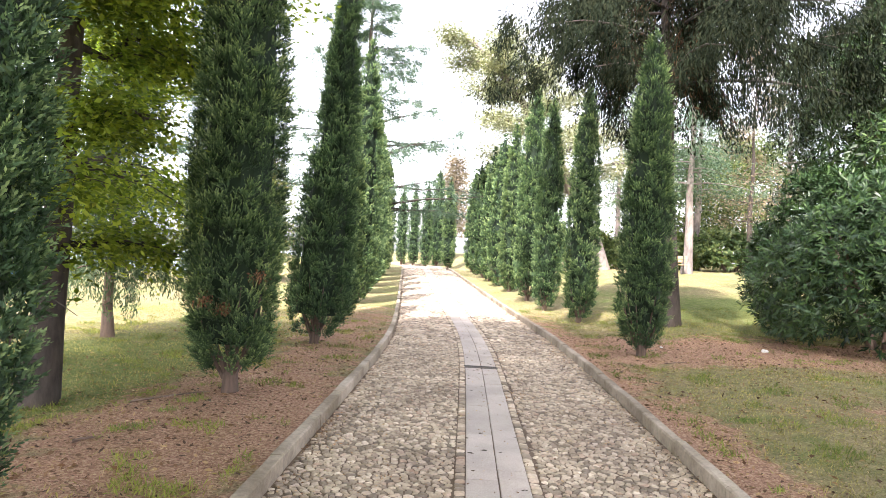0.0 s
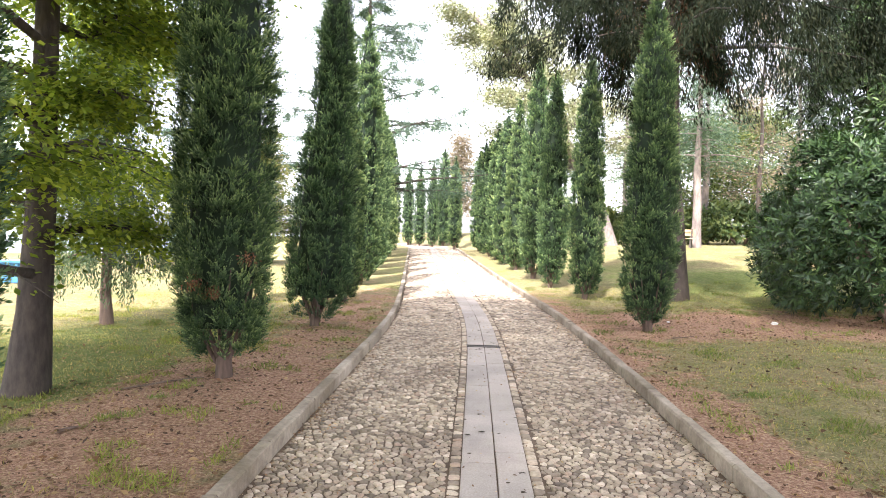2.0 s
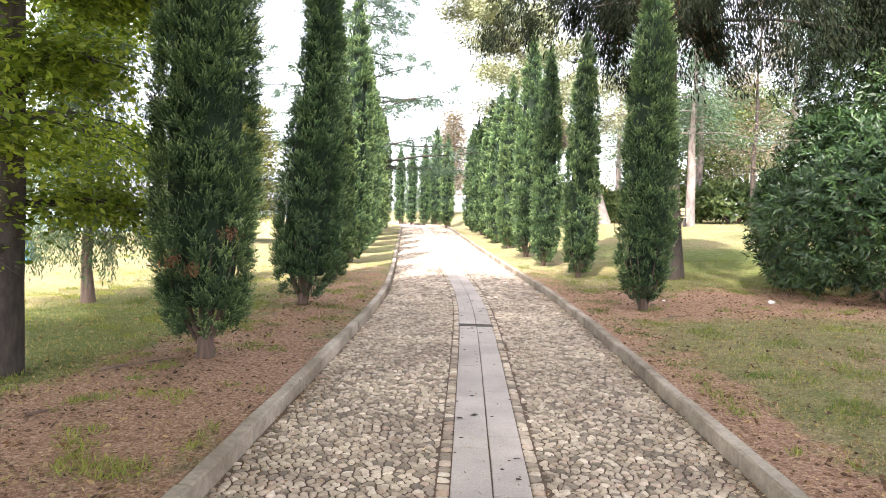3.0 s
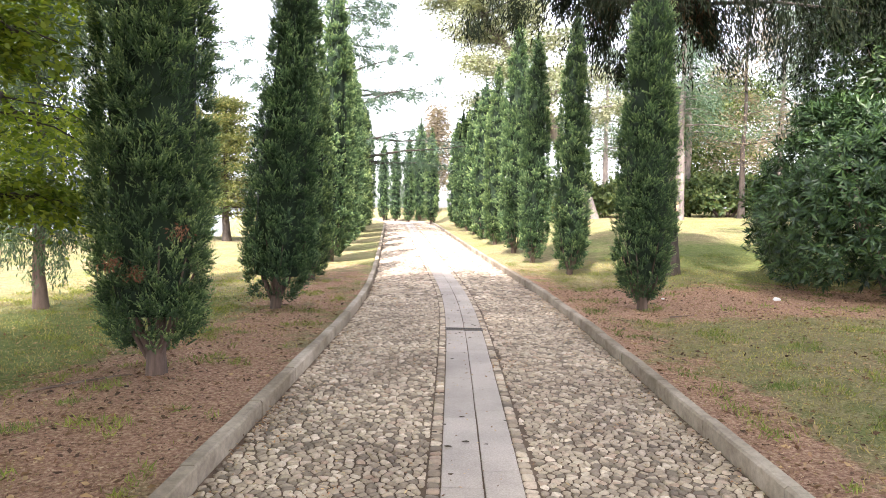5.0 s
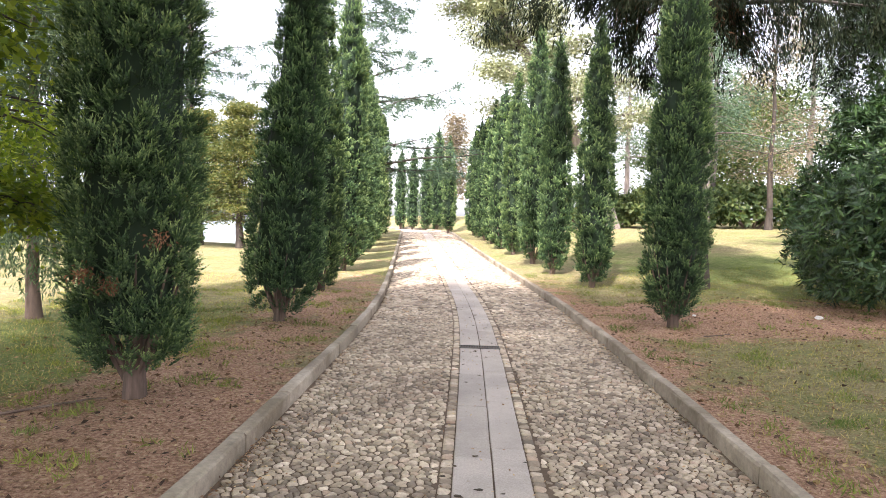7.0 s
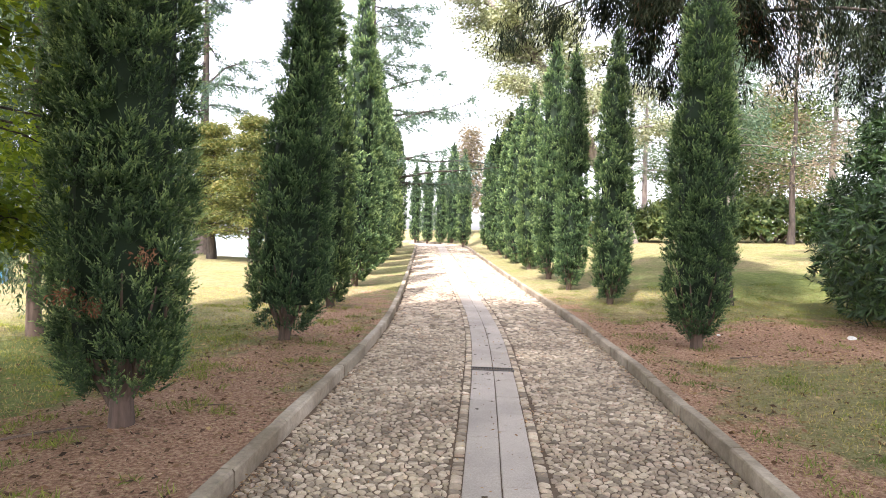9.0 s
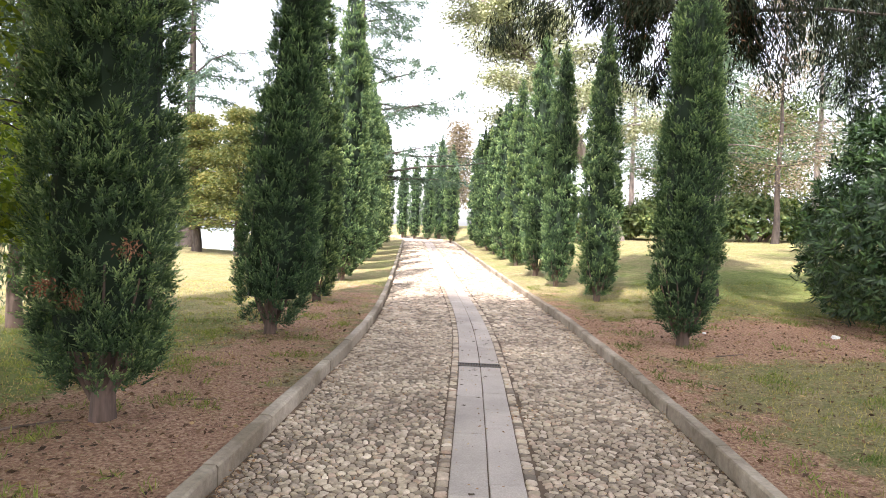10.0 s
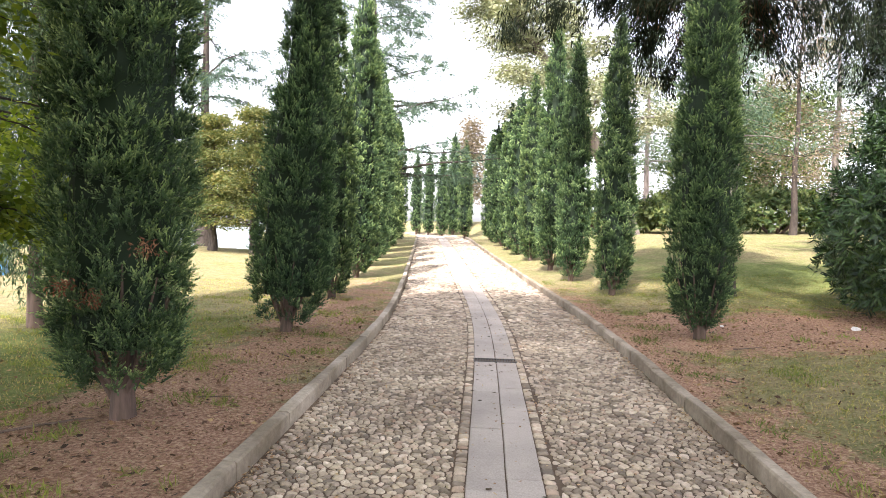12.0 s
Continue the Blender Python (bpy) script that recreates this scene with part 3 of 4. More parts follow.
lake = new("water", mesh_of("water", [(-2500, 70, -12.5), (200, 70, -12.5), (200, 2600, -12.5), (-2500, 2600, -12.5)], [(0, 1, 2, 3)], water_mat))
tagged(lake, "pale bright lake far below the park", "water", kind="structure")

# ---- cypress avenue ----
BROAD = [(0.0, 0.5), (0.03, 0.78), (0.07, 0.93), (0.15, 1.0), (0.3, 1.0), (0.5, 0.9), (0.66, 0.74), (0.85, 0.5), (0.95, 0.26), (1.0, 0.05)]
CONE = [(0.0, 0.5), (0.04, 0.82), (0.1, 1.0), (0.2, 0.97), (0.33, 0.86), (0.54, 0.62), (0.82, 0.31), (0.94, 0.16), (1.0, 0.03)]
POINT = [(0.0, 0.42), (0.05, 0.75), (0.14, 0.95), (0.3, 1.0), (0.5, 0.92), (0.68, 0.74), (0.84, 0.48), (0.94, 0.22), (1.0, 0.03)]
cyp_a = stand(cypress(1, 6.4, 0.49, 0.27, 1800, 9, 12, 0.027, BROAD, 0.16, "broad dark green cypress with a bare trunk foot on litter"), -2.39, 6.72, 0)
rng_ = np.random.default_rng(15)
for at_ in ((0.37, -0.40, 1.24), (0.08, -0.49, 0.92), (-0.1, -0.5, 1.0)):
    n_ = 90
    base_ = np.array(at_) + rng_.normal(0, 1, (n_, 3)) * np.array([0.045, 0.03, 0.03])
    spray_ = part_of("withered_spray", quad_mesh("withered_spray", leaves(base_, rng_.normal(0, 1, (n_, 3)) + np.array([0, -0.4, -0.3]), rng_.normal(0, 1, (n_, 3)), 0.035, 0.011, 0.1), rust_needles), cyp_a, "withered rust-brown spray")
    spray_["kind"] = "stuff"
stand(cypress(2, 6.9, 0.53, 0.2, 1350, 8, 9, 0.034, CONE, 0.16, "dark tapering cypress leaning over the verge"), -2.43, 10.62, 40, lean=(3.8, 0))
cyp_c = stand(cypress(3, 5.4, 0.44, 0.2, 1250, 8, 10, 0.031, lump=0.155, label="dark slender cypress before a tall conifer trunk"), 2.92, 11.02, 10)
cyp_d = stand(cypress(4, 6.9, 0.48, 0.22, 860, 7, 8, 0.055, POINT, 0.19, "sunlit green columnar cypress in the avenue row", core=0.62), place(2.54, 18.7)[0], 18.7, 0, 0.87, 0.96)
cyp_e = stand(cypress(5, 7.4, 0.51, 0.2, 900, 7, 8, 0.055, POINT, 0.19, "tall sunlit green cypress in the avenue row", core=0.62), -3.05, 18.3, lean=(1.0, 0))
again(cyp_c, -2.36, 2.75, 130, 1.12, 1.0, label="dark green cypress close beside the kerb")
again(cyp_e, -2.66, 14.1, 200, 0.95, 1.0, (2.5, 0), "dark leaning cypress in the avenue row")
again(cyp_d, 2.73, 16.1, 75, 0.85, 1.0, (1.6, 0), "thin dark cypress with a bare forked foot")
cyp_f = stand(cypress(6, 7.0, 0.54, 0.15, 560, 5, 6, 0.09, POINT, 0.22, "tall green cypress in the far part of the avenue", core=0.66), place(-2.7, 39.0)[0], 39.0)
for y_, turn_, s_, w_ in ((21.8, 30, 0.98, 1.0), (24.9, 160, 0.95, 1.05), (28.4, 250, 0.97, 1.0), (31.9, 10, 0.92, 1.05), (35.4, 80, 0.95, 1.0)):
    again(cyp_f if y_ > 27 else cyp_d if turn_ % 20 else cyp_e, place(-2.75, y_)[0], y_, turn_, s_, w_)
for y_, turn_, s_, w_ in ((21.8, 15, 1.03, 1.0), (25.6, 140, 0.88, 1.05), (28.6, 205, 0.94, 1.08), (31.6, 20, 0.92, 1.05), (34.4, 280, 0.9, 1.08), (37.2, 60, 0.92, 1.05), (40.2, 330, 0.9, 1.05)):
    again(cyp_f if y_ > 27 else cyp_d if turn_ % 20 else cyp_e, place(2.62, y_)[0], y_, turn_, s_, w_)
for x_, y_, turn_, s_ in ((-1.35, 44.5, 0, 0.88), (-2.3, 48.3, 90, 1.04), (-3.1, 48.5, 200, 0.88), (-4.05, 48.7, 40, 0.83), (-5.1, 50.5, 310, 0.85)):
    again(cyp_f, x_, y_, turn_, s_, 0.95, label="distant dark cypress at the bend of the avenue")

# ---- big trees ----
linden = broadleaf(11, 9.5, 3.3, 0.15, 0.17, 26, 110000, 0.076, linden_green, dark_bark, "leafy yellow-green deciduous tree with a dark smooth trunk", "deciduous tree", 0.42, (0.0, 0.5), 0.6, 9, bias=(0.3, 0.1), loose=(0.26, 0.16), clear=(0.95, 4.4))
stand(linden, -4.05, 6.25, 0)
# unseen trees, added behind the start only to shade the near ground
shade_tree = broadleaf(12, 22.0, 5.2, 0.32, 0.42, 24, 11000, 0.38, linden_green, dark_bark, "tall broad deciduous tree added out of view to shade the avenue", "deciduous tree", 0.3, (0, 0), 0.5, 7, loose=(0.6, 0.45))
stand(shade_tree, -2.7, -8.6, 120, 1.0)
again(shade_tree, -1.85, -1.2, 220, 1.02)
again(shade_tree, 4.2, -4.2, 20, 0.9)
fir = conifer(21, 7.5, 0.085, 0.2, 17, 1.3, 0.34, 76000, 0.075, fir_green, red_bark, "small grey-green fir with drooping lower branches on the lawn", "fir tree", 0.45, 5, name="fir_tree", strand=30, curtain=0.36, slim=0.22)
stand(fir, -5.92, 10.8, 0)
redwood = conifer(31, 10.6, 0.25, 0.55, 7, 4.3, 0.26, 150000, 0.15, redwood_shade_green, dark_bark, "tall dark conifer with heavy hanging branches above the lawn", "conifer tree", 0.7, 6, name="tall_conifer", lean=(-0.5, 0.0), spread=0.34, slim=0.16, gaps=0.12, dead=0.3, curtain=0.85, strand=80, shape=0.4, split=True, hem=(4.7, 0.38))
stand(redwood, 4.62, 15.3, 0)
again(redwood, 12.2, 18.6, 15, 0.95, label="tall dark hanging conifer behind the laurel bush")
cedar = conifer(41, 15.0, 0.36, 0.22, 12, 6.0, 0.04, 40000, 0.17, cedar_green, dark_bark, "pale blue-green cedar with open level branch tiers", "cedar tree", 0.3, 5, spread=0.09, slim=0.22, name="cedar_tree", shape=0.7, gaps=0.22, thick=1.2, vary=0.22)
stand(cedar, -5.4, 33.0, 10)
again(cedar, -12.5, 31.0, 130, 0.9, label="pale cedar standing behind the golden trees")
golden = conifer(51, 5.6, 0.16, 0.24, 16, 1.9, 0.05, 26000, 0.12, golden_green, dark_bark, "golden-yellow bushy conifer on a short dark trunk", "golden conifer", 0.1, 6, spread=0.25, slim=0.35, name="golden_conifer")
stand(golden, -8.6, 26.5, 0)
again(golden, -10.4, 27.0, 90, 0.95, 1.1)

# ---- right side ----
laurel = shrub(61, 2.4, 2.1, 1.95, 6000, 11, 0.145, 0.23, laurel_green, "large dense dark green laurel bush with glossy leaves", "laurel bush", base_gap=-0.35)
stand(laurel, 7.9, 12.8)
tall_bush = shrub(62, 2.2, 2.0, 3.7, 4200, 10, 0.17, 0.24, laurel_green, "tall leafy evergreen shrub behind the laurel", "evergreen shrub", name="evergreen_shrub")
stand(tall_bush, 9.6, 14.6)
oak = broadleaf(71, 13.5, 3.0, 0.36, 0.34, 20, 56000, 0.12, oak_grey, grey_bark, "grey-green evergreen oak with thick pale forked stems", "oak tree", 0.2, (-6.6, 0), 0.3, 8, name="oak_tree", loose=(0.32, 0.32))
stand(oak, 6.3, 32.0, 0)
pine = conifer(81, 12.0, 0.20, 0.35, 14, 2.6, 0.28, 15000, 0.17, fir_green, grey_bark, "open conifer with a pale bare trunk on the rise", "conifer tree", 0.3, 4, spread=0.25, slim=0.2, gaps=0.4, thick=0.9, name="pine_tree")
stand(pine, 9.8, 30.0, 0)
rusty = conifer(82, 11.0, 0.13, 0.25, 12, 2.6, 0.02, 9000, 0.17, pink_brown, dark_bark, "half-dead pinkish brown conifer on the rise", "withered conifer", 0.2, 4, spread=0.25, slim=0.2, gaps=0.3, thick=0.9, name="withered_conifer")
stand(rusty, 12.9, 31.0, 0)
brown_tree = conifer(83, 10.5, 0.16, 0.3, 15, 1.5, 0.1, 9000, 0.26, pink_brown, dark_bark, "dry brown conifer behind the bend of the avenue", "withered conifer", 0.2, 5, spread=0.4, slim=0.3, gaps=0.3, thick=1.1, name="withered_conifer")
stand(brown_tree, -1.25, 52.0, 0, 0.76, 1.35)
light_tree = broadleaf(91, 9.0, 3.6, 0.14, 0.2, 14, 22000, 0.17, hedge_green, grey_bark, "light green young deciduous tree beyond the lawn", "deciduous tree", 0.3, (0, 0), 0.3, 7, loose=(0.5, 0.5))
stand(light_tree, 13.5, 42.0, 0)
for x_, y_, t_, s_ in ((18.0, 44.0, 30, 1.1), (26.0, 38.0, 200, 1.15), (33.0, 33.0, 150, 1.1)):
    again(light_tree, x_, y_, t_, s_)
for x_, y_, t_, s_ in ((8.4, 38.0, 90, 0.9), (15.4, 32.8, 40, 0.95), (11.5, 34.0, 170, 1.0), (26.0, 29.0, 220, 1.05), (18.5, 21.0, 80, 1.05)):
    again(pine, x_, y_, t_, s_)
hedge = shrub(63, 2.6, 1.1, 0.85, 900, 8, 0.24, 0.42, hedge_green, "leafy green hedge shrub at the lawn's edge", "hedge shrub", name="hedge_shrub", base_gap=0.0)
stand(hedge, 9.2, 33.5)
for x_, y_, t_, s_ in ((13.2, 33.5, 0, 1.1), (17.0, 33.0, 180, 1.0), (20.8, 32.0, 20, 1.15), (24.6, 30.5, 160, 1.1), (5.6, 34.5, 10, 1.0)):
    again(hedge, x_, y_, t_, s_)


# ---- kerbs, strip, cobbles ----
def bent_block(name, u0, u1, y0, y1, z0, z1, material, parent, chamfer=0.012, cuts=3, jitter=0.003, rng=random):
    """A stone laid along the avenue, with worn upper edges."""
    v, f = [], []
    ju, jz = rng.uniform(-jitter, jitter), rng.uniform(-jitter, jitter)
    ring = [(u0, z0), (u1, z0), (u1, z1 - chamfer), (u1 - chamfer, z1), (u0 + chamfer, z1), (u0, z1 - chamfer)]
    for i in range(cuts + 1):
        y = y0 + (y1 - y0) * i / cuts
        for u, z in ring:
            w = jitter if z > 0 else 0
            v.append(place(u + ju + rng.uniform(-w, w), y, z + jz + rng.uniform(-w, w)))
    for i in range(cuts):
        for k in range(6):
            a, b = i * 6 + k, i * 6 + (k + 1) % 6
            f.append((a, b, b + 6, a + 6))
    f.append(tuple(range(6))[::-1])
    f.append(tuple(range(cuts * 6, cuts * 6 + 6)))
    return part_of(name, mesh_of(name, v, f, material), parent)


for side_ in (-1, 1):
    kerb = tagged(new("kerb"), "low weathered stone kerb bordering the cobbles", "kerb", kind="structure")
    y_ = -6.0
    while y_ < 52:
        l_ = random.uniform(0.9, 1.25) if y_ < 22 else 2.4
        a_, b_ = (-ROAD_HALF - KERB_W, -ROAD_HALF) if side_ < 0 else (ROAD_HALF, ROAD_HALF + KERB_W)
        bent_block("kerb_stone", a_, b_, y_, y_ + l_ - 0.008, -0.1, KERB_H, kerb_stone_mat, kerb, 0.014, 3, 0.005)
        y_ += l_

strip = tagged(new("paving_strip"), "pale grey stone slab strip along the cobbled avenue", "paving strip", kind="structure")
STRIP = (-0.235, -0.005, 0.005, 0.215)
GRATE = (9.50, 9.68)
for a_, b_, first_ in ((STRIP[0], STRIP[1], -4.6), (STRIP[2], STRIP[3], -4.1)):
    y_ = first_
    while y_ < 50:
        l_ = random.uniform(0.95, 1.35) if y_ < 22 else 2.4
        e_ = y_ + l_
        if y_ < GRATE[0] < e_:
            e_ = GRATE[0]
        if y_ >= GRATE[0] - 0.001 and y_ < GRATE[1]:
            y_ = GRATE[1]
            e_ = y_ + l_
        bent_block("slab", a_, b_, y_, e_ - 0.005, -0.08, 0.008, slab_stone, strip, 0.004, 3, 0.0015)
        y_ = e_

grate = tagged(new("drain_grate"), "dark iron drain grate set across the stone strip", "drain grate")
bent_block("grate_rim", -0.25, 0.235, 9.505, 9.525, -0.05, 0.012, iron, grate, 0.003, 1, 0)
bent_block("grate_rim", -0.25, 0.235, 9.655, 9.675, -0.05, 0.012, iron, grate, 0.003, 1, 0)
for k in range(16):
    u_ = -0.24 + k * 0.0305
    bent_block("bar", u_, u_ + 0.014, 9.525, 9.655, -0.045, 0.008, iron, grate, 0.002, 1, 0)


def cells(u0, u1, y0, y1, du, dy, rng):
    """Uneven packed cells: a shaken brick-like grid, each cell cut off halfway to its neighbours."""
    nu, ny = int((u1 - u0) / du), int((y1 - y0) / dy)
    seeds = {}
    for j in range(-1, ny + 1):
        for i in range(-1, nu + 1):
            seeds[i, j] = (u0 + (i + 0.5 + 0.5 * (j % 2) + rng.uniform(-0.43, 0.43)) * du, y0 + (j + 0.5 + rng.uniform(-0.43, 0.43)) * dy)
    out = []
    for j in range(ny):
        for i in range(nu):
            sx, sy = seeds[i, j]
            if not (u0 < sx < u1):
                continue
            poly = [(max(u0, sx - du), sy - dy * 1.4), (min(u1, sx + du), sy - dy * 1.4), (min(u1, sx + du), sy + dy * 1.4), (max(u0, sx - du), sy + dy * 1.4)]
            for dj in (-1, 0, 1):
                for di in (-2, -1, 0, 1, 2):
                    o = seeds.get((i + di, j + dj))
                    if o is None or (di == 0 and dj == 0):
                        continue
                    nx_, ny_ = o[0] - sx, o[1] - sy
                    c = nx_ * (sx + nx_ / 2) + ny_ * (sy + ny_ / 2)
                    cut = []
                    for q in range(len(poly)):
                        a, b = poly[q], poly[(q + 1) % len(poly)]
                        da, db = nx_ * a[0] + ny_ * a[1] - c, nx_ * b[0] + ny_ * b[1] - c
                        if da <= 0:
                            cut.append(a)
                        if (da < 0 < db) or (db < 0 < da):
                            t = da / (da - db)
                            cut.append((a[0] + (b[0] - a[0]) * t, a[1] + (b[1] - a[1]) * t))
                    poly = cut
                    if len(poly) < 3:
                        break
                if len(poly) < 3:
                    break
            if len(poly) >= 4:
                out.append((sx, sy, poly))
    return out


def dome(sx, sy, poly, rng, joint=0.0034, rise=0.014):
    """One rounded stone: foot ring, shoulder ring, crown; the near ones with cut corners."""
    if sy < 12.5:
        soft = []
        for k in range(len(poly)):
            (ax, ay), (bx, by) = poly[k], poly[(k + 1) % len(poly)]
            if math.hypot(bx - ax, by - ay) > 0.012:
                soft += [(ax * 0.84 + bx * 0.16, ay * 0.84 + by * 0.16), (ax * 0.16 + bx * 0.84, ay * 0.16 + by * 0.84)]
            else:
                soft.append(((ax + bx) / 2, (ay + by) / 2))
        poly = soft
    n = len(poly)
    up = rise * rng.uniform(0.55, 1.2)
    tilt = rng.uniform(-0.14, 0.14), rng.uniform(-0.14, 0.14)
    v = []
    for scale_, z in ((1.0, -0.018), (0.9, up * 0.55), (0.6, up * 0.93)):
        for x, y in poly:
            dx, dy = x - sx, y - sy
            d = math.hypot(dx, dy) + 1e-6
            k = max(0.3, (d - joint) / d) * scale_
            v.append((sx + dx * k, sy + dy * k, z + (tilt[0] * dx + tilt[1] * dy) * (z > 0)))
    v.append((sx, sy, up))
    f = []
    for r in range(2):
        for k in range(n):
            a, b = r * n + k, r * n + (k + 1) % n
            f.append((a, b, b + n, a + n))
    for k in range(n):
        f.append((2 * n + k, 2 * n + (k + 1) % n, 3 * n))
    crown = 0.012
    return [place(x, y, z - 0.004 + crown * (1 - (x / 1.56) ** 2) - 0.012) for x, y, z in v], f


def lay_cobbles():
    rng = random.Random(5)
    stones = []
    for y0, y1, du, dy in ((-4.0, 1.5, 0.085, 0.06), (1.5, 12.5, 0.068, 0.042), (12.5, 24.0, 0.11, 0.085), (24.0, 50.0, 0.17, 0.15)):
        for u0, u1 in ((-ROAD_HALF, STRIP[0] - 0.085), (STRIP[3] + 0.085, ROAD_HALF)):
            stones += cells(u0, u1, y0, y1, du, dy, rng)
        step = 0.075 if y0 < 2 else 0.12
        for u0, u1 in ((STRIP[0] - 0.085, STRIP[0]), (STRIP[3], STRIP[3] + 0.085)):
            y = y0
            while y < y1:
                l = step * rng.uniform(0.75, 1.35)
                w = rng.uniform(-0.006, 0.006)
                c = 0.014
                stones.append(((u0 + u1) / 2, y + l / 2, [(u0 + c, y), (u1 - c, y), (u1 + w * 0, y + c), (u1, y + l - c), (u1 - c, y + l), (u0 + c, y + l), (u0, y + l - c), (u0, y + c)]))
                y += l
    loose, v, f = [], [], []
    for sx, sy, poly in stones:
        pv, pf = dome(sx, sy, poly, rng)
        if 4.0 < sy < 4.8 and len(loose) < 300 and abs(sx) < 1.5:
            loose.append((pv, pf))
        else:
            n = len(v)
            v += pv
            f += [tuple(i + n for i in q) for q in pf]
    rest = part_of("cobbles", mesh_of("cobbles", v, f, cobble_stone, flat=False), road, "rounded grey and beige river cobbles")
    rest["kind"] = "stuff"
    for pv, pf in loose:
        part_of("cobble", mesh_of("cobble", pv, pf, cobble_piece, flat=False), road)


# ---- grass and litter ----
def scatter(name, n, u0, u1, y0, y1, size, width, material, label, category, seed, flat=False, keep=None):
    rng = np.random.default_rng(seed)
    base = []
    while len(base) < n:
        u, y = rng.uniform(u0, u1), y0 + (y1 - y0) * rng.random() ** 1.4
        if keep and not keep(u, y, rng):
            continue
        base.append((road_x(y) + u, y, road_z(y) + verge(u, y)))
    base = np.array(base)
    if flat:
        way = rng.normal(0, 1, (n, 3)) * np.array([1, 1, 0.22])
        side = rng.normal(0, 1, (n, 3)) * np.array([1, 1, 0.3])
        base[:, 2] += 0.006
    else:
        way = rng.normal(0, 0.55, (n, 3)) + np.array([0, 0, 0.8])
        way[:, 2] = np.abs(way[:, 2])
        side = rng.normal(0, 1, (n, 3))
    ln = size * (0.5 + rng.random(n))
    return tagged(new(name, quad_mesh(name, leaves(base, way, side, ln, ln * width, 0.1), material)), label, category, kind="stuff")


def scraps_on_paving(n, seed):
    rng = np.random.default_rng(seed)
    base = []
    while len(base) < n:
        u, y = rng.uniform(-1.53, 1.53), 3.0 + 12.0 * rng.random() ** 1.2
        near_kerb = math.exp(-(1.53 - abs(u)) / 0.16)
        heap = noise.noise((u * 1.6, y * 1.1, 12.0)) + 0.5 * noise.noise((u * 5.0, y * 5.0, 13.0))
        if rng.random() < 0.02 + 0.5 * near_kerb * max(0.0, 0.35 + heap) + 0.35 * max(0.0, heap - 0.38):
            base.append(place(u, y, 0.004 + 0.012 * rng.random()))
    way = rng.normal(0, 1, (n, 3)) * np.array([1, 1, 0.25])
    ln = 0.022 * (0.5 + rng.random(n))
    me = quad_mesh("leaf_litter", leaves(np.array(base), way, rng.normal(0, 1, (n, 3)) * np.array([1, 1, 0.3]), ln, ln * 0.4, 0.1), litter_brown)
    return tagged(new("leaf_litter", me), "reddish scraps and needles caught between the cobbles", "leaf litter", kind="stuff")


scraps_on_paving(5200, 21)


def tuft(u, y, n, wide, seed):
    rng = np.random.default_rng(seed)
    us, ys = u + rng.normal(0, wide, n), y + rng.normal(0, wide * 0.6, n)
    base = np.array([(road_x(b) + a, b, road_z(b) + verge(a, b) - 0.005) for a, b in zip(us, ys)])
    ln = 0.035 * (0.5 + rng.random(n))
    me = quad_mesh("grass_tuft", leaves(base, rng.normal(0, 0.45, (n, 3)) + np.array([0, 0, 1.0]), rng.normal(0, 1, (n, 3)), ln, ln * 0.12, 0.1), grass_deep)
    return tagged(new("grass_tuft", me), "small thick tuft of dark green grass", "grass tuft", "grass tufts in the verge", "stuff")


for u_, y_, n_, w_ in ((2.52, 6.65, 420, 0.09), (-2.95, 5.9, 160, 0.06), (-3.0, 5.35, 220, 0.11), (2.9, 8.9, 240, 0.12), (3.4, 7.9, 260, 0.14), (-2.55, 8.6, 120, 0.08)):
    tuft(u_, y_, n_, w_, n_)


def on_litter(u, y, rng):
    return litter_at(u, y) + rng.normal(0, 0.2) > 0.14


def on_grass(u, y, rng):
    thin = noise.noise((u * 1.3, y * 1.3, 6.0)) + 0.5 * noise.noise((u * 4.0, y * 4.0, 7.0))
    return litter_at(u, y) - 0.35 * thin + rng.normal(0, 0.13) < 0.36


def in_tufts(u, y, rng):
    return noise.noise((u * 1.9, y * 1.9, 2.0)) + 0.4 * noise.noise((u * 6.0, y * 6.0, 5.0)) + rng.normal(0, 0.05) > 0.32


scatter("grass", 60000, -7.5, -1.72, 2.0, 18.0, 0.036, 0.14, grass_blade, "short dry yellowish grass on the verge", "grass", 1, keep=on_grass)
scatter("grass", 60000, 1.72, 8.5, 2.8, 18.0, 0.036, 0.14, grass_blade, "short dry yellowish grass on the verge", "grass", 2, keep=on_grass)
scatter("grass", 20000, -7.5, -1.75, 2.5, 15.0, 0.05, 0.13, grass_fresh, "fresh green grass tufts on the verge", "grass", 3, keep=in_tufts)
scatter("grass", 20000, 1.75, 8.5, 2.8, 19.0, 0.05, 0.13, grass_fresh, "fresh green grass tufts on the verge", "grass", 4, keep=in_tufts)
scatter("leaf_litter", 34000, -5.5, -1.69, 2.0, 16.0, 0.022, 0.3, litter_brown, "reddish brown fallen needles and scraps", "leaf litter", 5, True, on_litter)
scatter("leaf_litter", 40000, 1.69, 9.0, 2.8, 17.0, 0.022, 0.3, litter_brown, "reddish brown fallen needles and scraps", "leaf litter", 6, True, on_litter)
scatter("leaf_litter", 5000, -5.8, -1.69, 2.0, 13.0, 0.045, 0.5, leaf_dry, "curled brown fallen leaves", "leaf litter", 7, True, on_litter)
scatter("leaf_litter", 9000, 1.69, 9.0, 2.8, 14.0, 0.045, 0.5, leaf_dry, "curled brown fallen leaves", "leaf litter", 8, True, on_litter)


